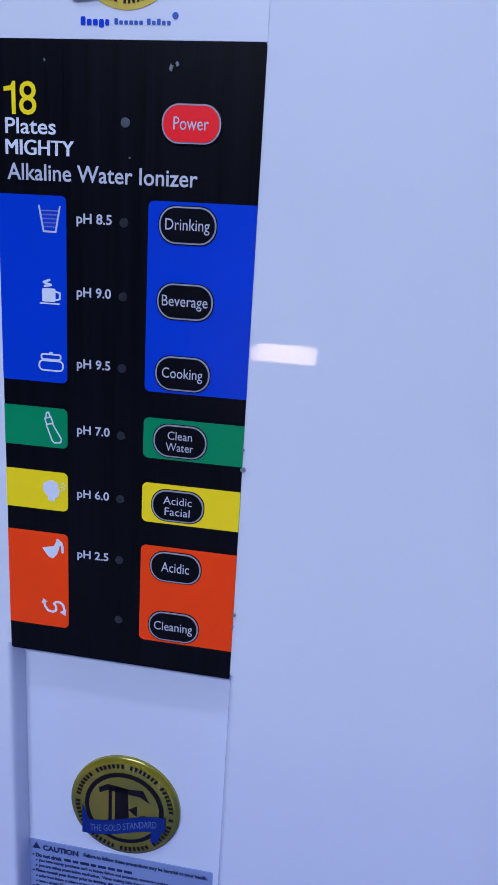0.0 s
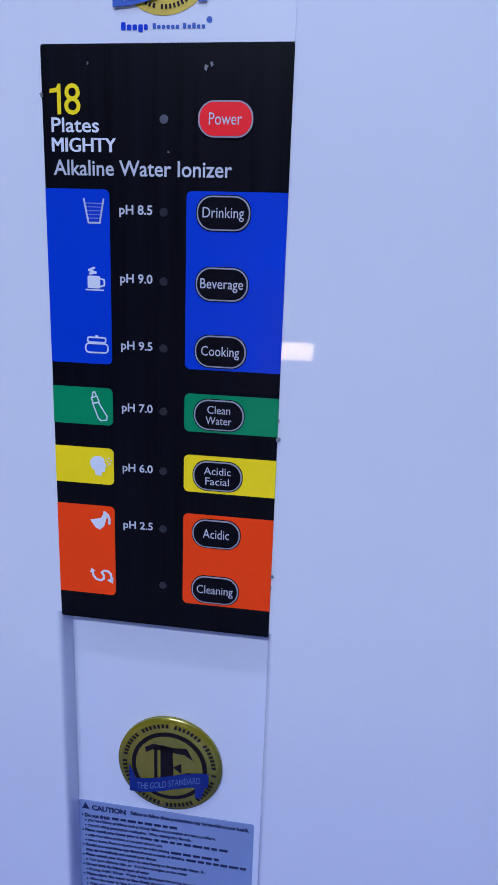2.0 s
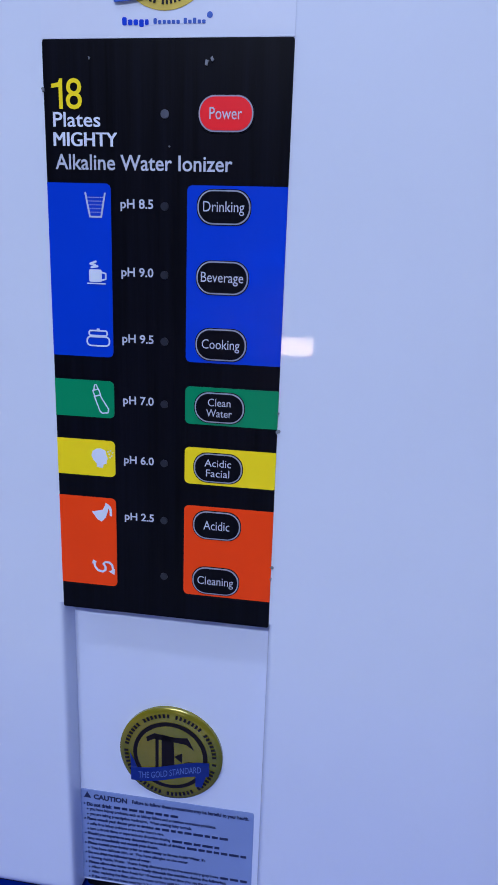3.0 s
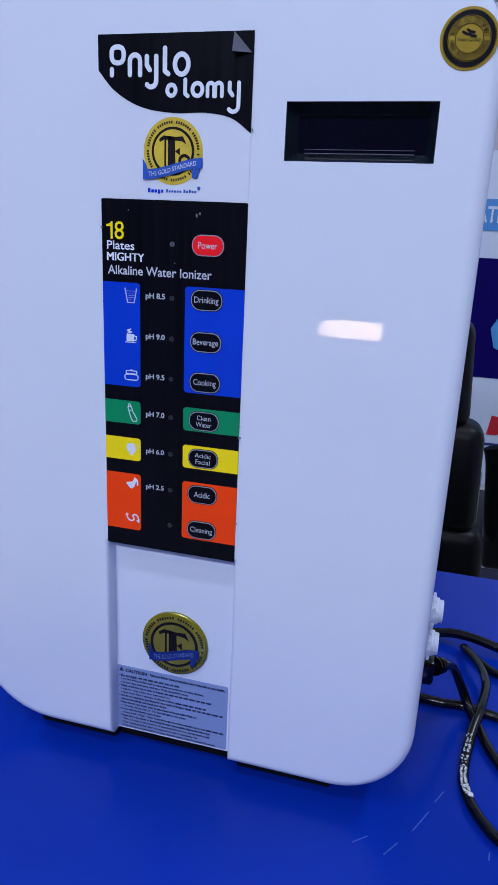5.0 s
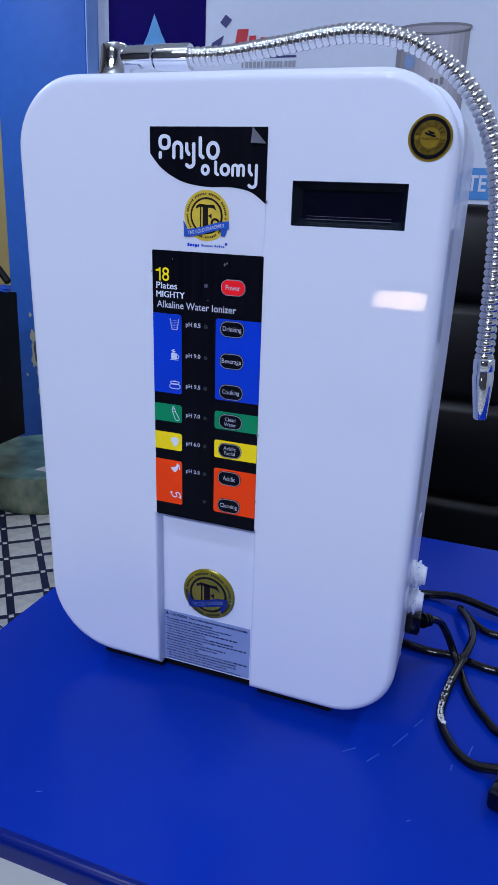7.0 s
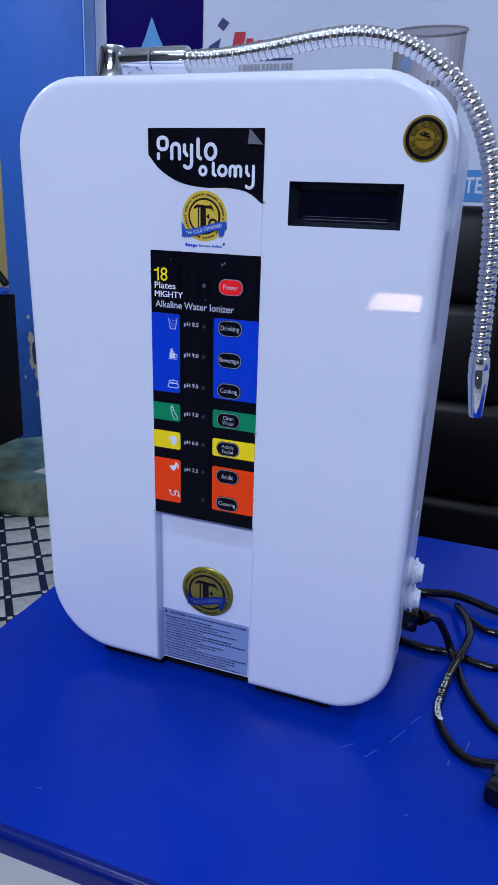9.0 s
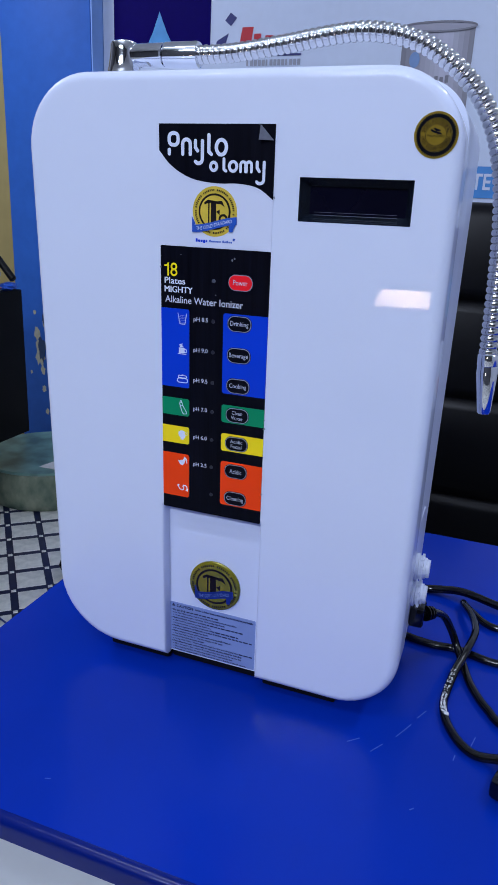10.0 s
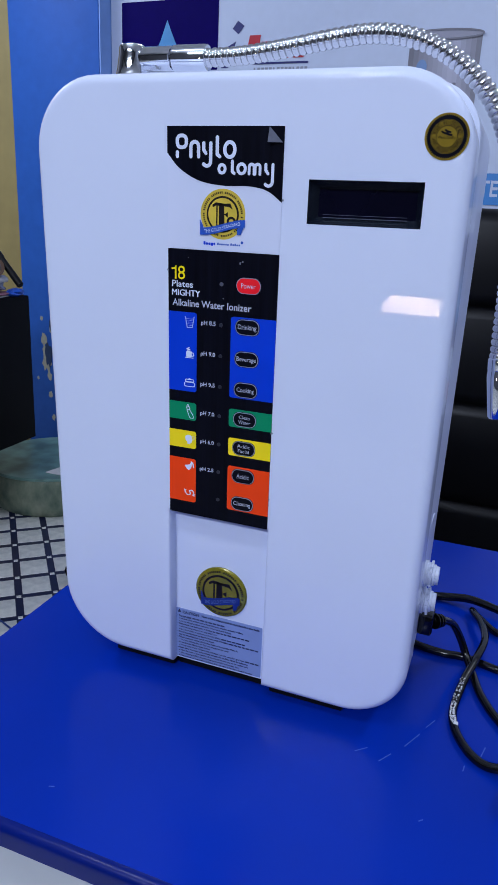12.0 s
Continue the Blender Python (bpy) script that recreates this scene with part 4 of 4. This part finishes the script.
icon(bm, "pot_pictogram")
bm = strokes(bmesh.new(), [(-0.0197, 0.9364), (-0.0181, 0.9368), (-0.0157, 0.9330), (-0.0159, 0.9320), (-0.0175, 0.9318), (-0.0182, 0.9324)], W * 0.8, face, T3, 0.0001, closed=True)
strokes(bm, [(-0.0201, 0.9380), (-0.0185, 0.9385), (-0.0179, 0.9369), (-0.0196, 0.9365)], W * 0.8, face, T3, 0.0001, closed=True)
strokes(bm, [(-0.0198, 0.9383), (-0.0196, 0.9395), (-0.0191, 0.9397), (-0.0187, 0.9386)], W * 0.8, face, T3, 0.0001)
icon(bm, "bottle_pictogram")
bm = slab(bmesh.new(), [(-0.0210, 0.9196), (-0.0206, 0.9208), (-0.0196, 0.9215), (-0.0182, 0.9217), (-0.0169, 0.9211), (-0.0166, 0.9197), (-0.0161, 0.9187), (-0.0166, 0.9185), (-0.0166, 0.9173), (-0.0175, 0.9171), (-0.0177, 0.9160), (-0.0195, 0.9162), (-0.0195, 0.9173), (-0.0205, 0.9182)], face, T3, 0.0001)
for x, z in [(-0.0162, 0.9208), (-0.0154, 0.9212), (-0.0148, 0.9206), (-0.0158, 0.9201), (-0.0151, 0.9197), (-0.0156, 0.9192)]:
    slab(bm, circle(x, z, 0.00022, 8), face, T3, 0.0001)
icon(bm, "steam_pictogram")
bm = slab(bmesh.new(), [(-0.0213, 0.9027), (-0.0181, 0.9035), (-0.0171, 0.9053), (-0.0162, 0.9046), (-0.0166, 0.9029), (-0.0172, 0.9012), (-0.0184, 0.8999), (-0.0197, 0.9005)], face, T3, 0.0001)
strokes(bm, [(-0.0170, 0.9053), (-0.0160, 0.9045), (-0.0156, 0.9035), (-0.0156, 0.9021)], W * 1.8, face, T3 + 0.0001, 0.0001)
icon(bm, "flask_pictogram")
bm = strokes(bmesh.new(), [(-0.0210, 0.8870), (-0.0208, 0.8857), (-0.0199, 0.8845), (-0.0185, 0.8842), (-0.0176, 0.8848), (-0.0176, 0.8859), (-0.0182, 0.8867), (-0.0176, 0.8873), (-0.0164, 0.8873), (-0.0155, 0.8865), (-0.0153, 0.8852)], W * 1.5, face, T3, 0.0001)
slab(bm, [(-0.0218, 0.8864), (-0.0213, 0.8878), (-0.0201, 0.8870)], face, T3, 0.0001)
slab(bm, [(-0.0166, 0.8844), (-0.0147, 0.8855), (-0.0149, 0.8835)], face, T3, 0.0001)
icon(bm, "arrow_pictogram")
# scuffs and glue crumbs at the print's edges
rng = random.Random(11)
for x, z, r in ((-0.0311, 1.0130, 0.0006), (0.0311, 0.9350, 0.0005), (0.0312, 0.9300, 0.0007), (0.0312, 0.8905, 0.0006), (0.0311, 0.8870, 0.0004), (0.0103, 1.0190, 0.0008), (0.0116, 1.0196, 0.0005), (0.0012, 1.0002, 0.0003), (-0.0190, 1.0200, 0.0003), (0.0316, 1.0500, 0.0005)):
    pts = [(x + r * rng.uniform(0.3, 1) * math.cos(a), z + r * rng.uniform(0.4, 1.3) * math.sin(a)) for a in (2 * math.pi * k / 9 for k in range(9))]
    part("edge_scuff", slab(bmesh.new(), pts, face, T4, 0.0006), scuff_grey, lower, "small pale scuff", soft=False)

# domed gold badge in the recess
def sunk(x, z, o):
    return face(x, z, o - 0.0077)


CX, CZ, R = 0.0004, 0.8187, 0.0171
bm = bmesh.new()
rings = []
for rr, o in ((1.0, 0.0), (1.0, 0.0010), (0.975, 0.0014), (0.9, 0.00165), (0.75, 0.00175)):
    rings.append([bm.verts.new(sunk(x, z, o)) for x, z in circle(CX, CZ, R * rr, 64)])
for p, q in zip(rings, rings[1:]):
    for i in range(64):
        bm.faces.new((p[i], p[(i + 1) % 64], q[(i + 1) % 64], q[i]))
bm.faces.new(rings[-1])
badge = part("gold_badge", bm, foil_olive, ionizer, "domed olive gold badge with a blue ribbon")
gold_mark(CX, CZ, R, sunk, 0.00180, print_brown, foil_olive, badge, 1.52, 0.34, 0.08, ribbon_text, badge_ribbon)

# caution label
caution = part("caution_label", slab(bmesh.new(), rrect(-0.0312, 0.0283, 0.7624, 0.7995, 0.0008), sunk, 0.0003, 0.0003), caution_grey, ionizer, "grey-blue caution label with dense small print", soft=False)
bm = slab(bmesh.new(), [(-0.0300, 0.7964), (-0.0274, 0.7964), (-0.0287, 0.7988)], sunk, 0.0005, 0.0001)
part("warning_triangle", bm, print_navy, caution, soft=False)
part("caution_word", lettering(bmesh.new(), "CAUTION", -0.0265, -0.0147, 0.7961, 0.7982, sunk, 0.0005, weight=0.045), print_navy, caution, soft=False)
part("caution_line", lettering(bmesh.new(), "Failure to follow these precautions may be harmful to your health.", -0.0130, 0.0268, 0.7961, 0.7980, sunk, 0.0005, weight=0.042), print_navy, caution, soft=False)
LINES = (
    (1, 0.18, "Do not drink", 0.56), (0, 0.80, "you have kidney problems such as kidney failure and potassium excretory problems.", 0),
    (0, 0.66, "you are taking prescription medication,  When making baby formula.", 0), (1, 0.43, "Please consult your doctor prior to drinking", 0.87),
    (0, 0.49, "suffer from kidney problems or are under doctor's care.", 0), (0, 0.53, "have a chronic illness or experience any discomfort drinking", 0.81),
    (1, 0.62, "Should you experience any discomfort as a result of drinking", 0.955), (2, 0.46, "stop use immediately and consult your doctor.", 0),
    (1, 0.74, "Please consult your doctor prior to using beauty or Strong Acidic Water, if :", 0), (0, 0.64, "You have delicate skin, or  You have allergies to the water.", 0),
    (1, 0.41, "Do not drink the following types of water:", 0), (0, 0.82, "Strong Acidic Water  Water being discharged from the secondary gray hose", 0.965),
    (1, 0.865, "Please allow the water to flow freely through the machine during the following:", 0), (0, 0.87, "Allow the water to flow freely for 10 seconds the first time you use the machine daily.", 0),
    (0, 0.76, "After replacing the filter, allow the water to flow until it is completely clear.", 0), (0, 0.92, "If the unit has not been used for 2-3 days, allow the water to flow for at least 30 seconds.", 0))
rng = random.Random(7)
bars = bmesh.new()
z = 0.7938
for bold, length, text, end in LINES:
    x = -0.0290 if bold else -0.0280
    if bold < 2:
        slab(bars, circle(x - 0.0008, z, 0.00030, 8), sunk, 0.0005, 0.0001)
    stop = -0.0305 + 0.058 * length
    part("small_print", lettering(bmesh.new(), text, x, stop, z - 0.00075, z + 0.00085, sunk, 0.0005, weight=0.055 if bold else 0.036), print_navy, caution, soft=False)
    x = stop + 0.0006
    while x < -0.0305 + 0.058 * end:
        w = rng.uniform(0.0016, 0.0036)
        slab(bars, rrect(x, x + w, z - 0.00042, z + 0.00048, 0.0001, n=2), sunk, 0.0005, 0.0001)
        x += w + 0.0006
    z -= 0.00203
part("small_print", bars, print_navy, caution, "bullets and plain dark bars in the print", soft=False)

# certification seal
SX, SZ, SR = 0.1056, 1.0787, 0.0096
seal = part("certification_seal", slab(bmesh.new(), circle(SX, SZ, SR, 56), face, 0.0003, 0.0003), foil_gold, ionizer, "round gold certification sticker", soft=False)
bm = slab(bmesh.new(), [(SX + SR * (0.86 if k % 2 else 0.93) * math.cos(math.pi * k / 60), SZ + SR * (0.88 if k % 2 else 0.93) * math.sin(math.pi * k / 60)) for k in range(120)], face, 0.0005, 0.0002)
part("toothed_ring", bm, print_black, seal, soft=False)
part("inner_disc", slab(bmesh.new(), circle(SX, SZ, SR * 0.73, 48), face, 0.0006, 0.0001), foil_gold, seal, soft=False)
bm = strokes(bmesh.new(), circle(SX, SZ, SR * 0.47, 40), 0.00022, face, 0.0008, 0.0001, closed=True)
strokes(bm, circle(SX, SZ, SR * 0.70, 40), 0.00018, face, 0.0008, 0.0001, closed=True)
part("rings", bm, print_black, seal, soft=False)
bm = arc_lettering(bmesh.new(), "TESTED AND CERTIFIED", SX, SZ, SR * 0.585, 168, 12, 0.0015, face, 0.0008)
arc_lettering(bm, "UNDER INDUSTRY STANDARDS", SX, SZ, SR * 0.585, 190, 350, 0.0014, face, 0.0008, outward=False)
part("ring_words", bm, print_black, seal, soft=False)
bm = bmesh.new()
for dx, dzz in ((-0.0012, 0.0014), (0.0002, 0.0020), (0.0008, 0.0008)):
    strokes(bm, [(SX + dx - 0.0010, SZ + dzz + 0.0006), (SX + dx, SZ + dzz), (SX + dx + 0.0012, SZ + dzz - 0.0002)], 0.0008, face, 0.0008, 0.0001)
part("wave_mark", bm, print_black, seal, soft=False)
part("seal_words", lettering(bmesh.new(), "Water Quality", SX - SR * 0.40, SX + SR * 0.40, SZ - 0.0012, SZ + 0.0003, face, 0.0008), print_black, seal, soft=False)

# ---- spout and hose ----
SPX, SPY = -0.0792, 0.05
spout = thing("chrome_spout", SPX, SPY, CROWN, "chrome swivel spout with a ribbed steel hose", "faucet")
lathe_rows = [(0, 0.0120), (0.002, 0.0122), (0.004, 0.0108), (0.012, 0.0090), (0.019, 0.0080), (0.0225, 0.0078), (0.0238, 0.0072), (0.0244, 0.006)]
part("base", lathe(bmesh.new(), (SPX, SPY, CROWN - 0.001), (SPX, SPY, 2), lathe_rows, 40), chrome, spout)
part("arm", lathe(bmesh.new(), (-0.0750, SPY, 1.1240), (-0.033, SPY, 1.1234), [(0, 0.0050), (0.005, 0.0062), (0.0205, 0.0063), (0.0211, 0.0058), (0.0213, 0.0046), (0.0225, 0.0046)], 32), chrome, spout)
part("collar", lathe(bmesh.new(), (-0.0530, SPY, 1.1237), (-0.033, SPY, 1.1234), [(0, 0.0060), (0.0006, 0.0066), (0.0195, 0.0068), (0.0205, 0.0064), (0.0207, 0.0054)], 32), chrome, spout)
path = spline([(-0.0335, 0.05, 1.1234), (-0.012, 0.05, 1.1240), (0.0150, 0.05, 1.1270), (0.040, 0.05, 1.1305), (0.0585, 0.05, 1.1318), (0.076, 0.05, 1.1296), (0.0915, 0.05, 1.1240), (0.108, 0.05, 1.1128), (0.1210, 0.05, 1.0985), (0.1298, 0.049, 1.0810), (0.1348, 0.048, 1.0625), (0.1376, 0.047, 1.0420), (0.1393, 0.046, 1.0150), (0.1402, 0.045, 0.9900), (0.1406, 0.045, 0.9760)], 24)
STEP = 0.00355
fine = even(path, STEP / 8)
radii = []
for i in range(len(fine)):
    radii.append((0.0038, 0.00440, 0.00468, 0.00481, 0.00485, 0.00481, 0.00468, 0.00440)[i % 8])
part("ribbed_hose", tube(bmesh.new(), fine, radii, 20), chrome_soft, spout, "ribbed stainless gooseneck hose")
part("nozzle", lathe(bmesh.new(), (0.1408, 0.045, 0.9775), (0.1430, 0.044, 0.944), [(0, 0.0048), (0.0006, 0.0054), (0.006, 0.0055), (0.0065, 0.0052), (0.010, 0.0055), (0.0315, 0.0036), (0.0325, 0.0028)], 28), chrome, spout)

# ---- cables on the table ----
def cable(name, knots, r, label):
    ob = thing(name, *knots[0], label, "cable")
    part("cord", tube(bmesh.new(), spline(knots, 14), r, 14), cable_black, ob)
    return ob


CR = 0.0027
Z0 = TOP + CR
power_cord = cable("power_cord", [(0.1235, 0.074, 0.7985), (0.1300, 0.082, 0.7965), (0.1375, 0.098, 0.786), (0.1440, 0.108, 0.770), (0.1495, 0.106, Z0 + 0.004), (0.1549, 0.0917, Z0 + 0.001), (0.1616, 0.0718, Z0), (0.1722, 0.0525, Z0), (0.1864, 0.0393, Z0), (0.235, 0.035, Z0), (0.27, 0.07, Z0)], 0.0027, "black power cord plugged into the machine's side")
bm = box(bmesh.new(), 0.1165, 0.1260, 0.0660, 0.0820, 0.7915, 0.8055, 0.002)
part("plug_body", bm, cable_black, power_cord)
bm = bmesh.new()
for k in range(4):
    lathe(bm, (0.1262 + 0.0014 * k, 0.0760 + 0.0016 * k, 0.7980 - 0.0004 * k), (0.1262 + 0.0014, 0.0776, 0.7976), [(0, 0.0052 - 0.0003 * k), (0.0011, 0.0052 - 0.0003 * k)], 14)
part("strain_relief", bm, cable_black, power_cord)
adapter = cable("adapter_cable", [(0.30, 0.150, Z0), (0.235, 0.152, Z0), (0.1860, 0.1511, Z0), (0.1690, 0.1530, Z0), (0.1560, 0.168, Z0), (0.1495, 0.176, Z0 + 0.001), (0.1500, 0.168, Z0 + 0.005), (0.1565, 0.150, Z0 + 0.007), (0.1600, 0.1266, Z0 + 0.008), (0.1556, 0.0988, Z0 + 0.008), (0.1502, 0.0789, Z0 + 0.004), (0.1468, 0.0588, Z0), (0.1464, 0.044, Z0), (0.1500, 0.0292, Z0), (0.1585, 0.0150, Z0), (0.1680, 0.0085, Z0), (0.1795, 0.0065, Z0 + 0.003), (0.186, 0.006, Z0 + 0.005)], CR, "black adapter cable with white print looping on the table")
bm = bmesh.new()
rng = random.Random(3)
curve = [p for p in spline([(0.1502, 0.0789, Z0 + 0.004), (0.1468, 0.0588, Z0), (0.1464, 0.044, Z0), (0.1486, 0.0345, Z0)], 20)]
for i in range(2, len(curve) - 1):
    if rng.random() < 0.85:
        d = (curve[i] - curve[i - 1]).normalized()
        side = Vector((-d.y, d.x, 0))
        for s in (-0.5, 0.1):
            t = s + rng.uniform(-0.2, 0.25)
            c = curve[i] + CR * 1.02 * (math.cos(t) * Vector((0, 0, 1)) + math.sin(t) * side)
            e = rng.uniform(0.0002, 0.0006)
            box(bm, c.x - e, c.x + e, c.y - e * 0.6, c.y + e * 0.6, c.z - 0.0002, c.z + 0.0002)
part("cord_print", bm, cable_print, adapter, "worn white cable print", soft=False)
# Flat white block standing for the blob that ends the print.
part("print_blob", box(bmesh.new(), 0.1474, 0.1502, 0.0335, 0.0362, Z0 + 0.0016, Z0 + 0.0031, 0.0006), cable_print, adapter, "white blob at the end of the cable print")
def moulded(x0, x1, w0, w1, z0, z1, bev):
    """A moulded plug half: a chamfered block along the x axis that widens from one end to the other."""
    bm = box(bmesh.new(), x0, x1, -1, 1, z0, z1)
    for v in bm.verts:
        v.co.y *= w0 if v.co.x < (x0 + x1) / 2 else w1
    bmesh.ops.bevel(bm, geom=bm.edges[:], offset=bev, segments=2, affect="EDGES", profile=0.5)
    bmesh.ops.rotate(bm, verts=bm.verts[:], cent=(0, 0, 0), matrix=Matrix.Rotation(radians(70), 3, "Z"))
    bmesh.ops.translate(bm, verts=bm.verts[:], vec=(0.1866, -0.0200, TOP))
    return bm


part("adapter_body", moulded(0.0105, 0.070, 0.0120, 0.0145, 0.0005, 0.0150, 0.003), mat("adapter_grey", (0.045, 0.05, 0.06), 0.35, vary=0.2, bump=0.1), adapter, "dark grey moulded plug")
part("plug_end", moulded(-0.004, 0.0100, 0.0112, 0.0116, 0.0015, 0.0135, 0.003), cable_black, adapter)
cable("rear_cable", [(0.30, 0.150, Z0 + 0.006), (0.235, 0.165, Z0 + 0.004), (0.1855, 0.1762, Z0 + 0.003), (0.1499, 0.1862, Z0 + 0.005), (0.1300, 0.1890, Z0 + 0.002), (0.112, 0.1862, Z0), (0.085, 0.175, Z0), (0.04, 0.15, Z0)], 0.0032, "black cable lying behind the machine")
cable("side_cable", [(0.05, 0.140, Z0), (0.095, 0.122, Z0), (0.1148, 0.1128, Z0), (0.1333, 0.1098, Z0), (0.147, 0.1109, Z0), (0.1607, 0.1078, Z0), (0.1741, 0.1049, Z0), (0.186, 0.1076, Z0), (0.23, 0.125, Z0), (0.30, 0.135, Z0)], 0.0028, "black cable running past the machine on the table")

# ---- tiled floor ----
floor = part("floor", box(bmesh.new(), -3.05, 2.75, -3.15, 2.27, -0.12, -0.0012), tile_navy, None, "cream floor tiles with dark blue bands", soft=False, category="floor", kind="structure")
DIR, NRM = Vector((0.652, -0.758, 0)).normalized(), Vector((0.758, 0.652, 0)).normalized()
ROW, COL, BAND = 0.1115, 0.1, 0.021


def tile_mesh(w, d, name):
    bm = bmesh.new()
    e, h = 0.0012, 0.0012
    lo = [bm.verts.new((x * w / 2, y * d / 2, -h)) for x, y in ((-1, -1), (1, -1), (1, 1), (-1, 1))]
    hi = [bm.verts.new((x * (w / 2 - e), y * (d / 2 - e), 0)) for x, y in ((-1, -1), (1, -1), (1, 1), (-1, 1))]
    bm.faces.new(hi)
    for i in range(4):
        bm.faces.new((lo[i], lo[(i + 1) % 4], hi[(i + 1) % 4], hi[i]))
    me = bpy.data.meshes.new(name)
    bm.to_mesh(me)
    bm.free()
    me.materials.append(tile_cream)
    return me


tile_data, dot_data = tile_mesh(COL - BAND, ROW - BAND, "tile"), tile_mesh(BAND * 0.62, BAND * 0.62, "dot_tile")
turn = math.atan2(NRM.y, NRM.x)
near, rest = [], bmesh.new()
for i in range(-50, 50):
    for j in range(-50, 50):
        c = NRM * (-0.195 + COL * i) + DIR * (-1.258 - ROW * j)
        if not (-2.85 < c.x < 2.55 and -2.45 < c.y < 2.0):
            continue
        for du, dv, data in ((0.5, 0.5, tile_data), (0, 0, dot_data)):
            p = c + NRM * (COL * du) + DIR * (ROW * dv)
            if -2.1 < p.x < -0.75 and 0.65 < p.y < 1.9 and len(near) < 299:
                ob = new("tile" if data is tile_data else "dot_tile", data)
                ob.matrix_basis = Matrix.Translation(p) @ Matrix.Rotation(turn, 4, "Z")
                ob.parent = floor
                near.append(ob)
            else:
                m = Matrix.Translation(p) @ Matrix.Rotation(turn, 4, "Z")
                vs = [rest.verts.new(m @ v.co) for v in data.vertices]
                for f in data.polygons:
                    rest.faces.new([vs[k] for k in f.vertices])
part("far_tiles", rest, tile_cream, floor, soft=False, kind="stuff")
# Unidentified dark shape, added where its edge shows beside the machine.
bundle = thing("dark_object", -0.965, 1.20, 0, "small dark rounded object on the tiled floor", "bundle")
bm = bmesh.new()
bmesh.ops.create_icosphere(bm, subdivisions=3, radius=1)
for v in bm.verts:
    k = 1 + 0.2 * noise.noise(v.co * 1.6)
    v.co = Vector((-0.930, 1.215, 0.030)) + Vector((v.co.x * 0.046, v.co.y * 0.050, max(-0.0298, v.co.z * 0.040))) * k
part("wrap", bm, plastic_black, bundle)
wire = thing("floor_wire", -0.9, 0.9, 0.0, "thin dark blue wire lying on the floor", "wire")
part("wire", tube(bmesh.new(), spline([(-1.60, 1.22, 0.0028), (-1.32, 1.09, 0.0028), (-1.10, 0.985, 0.0028), (-0.94, 0.915, 0.0028), (-0.70, 0.84, 0.0028)], 10), 0.0024, 8), wire_blue, wire)
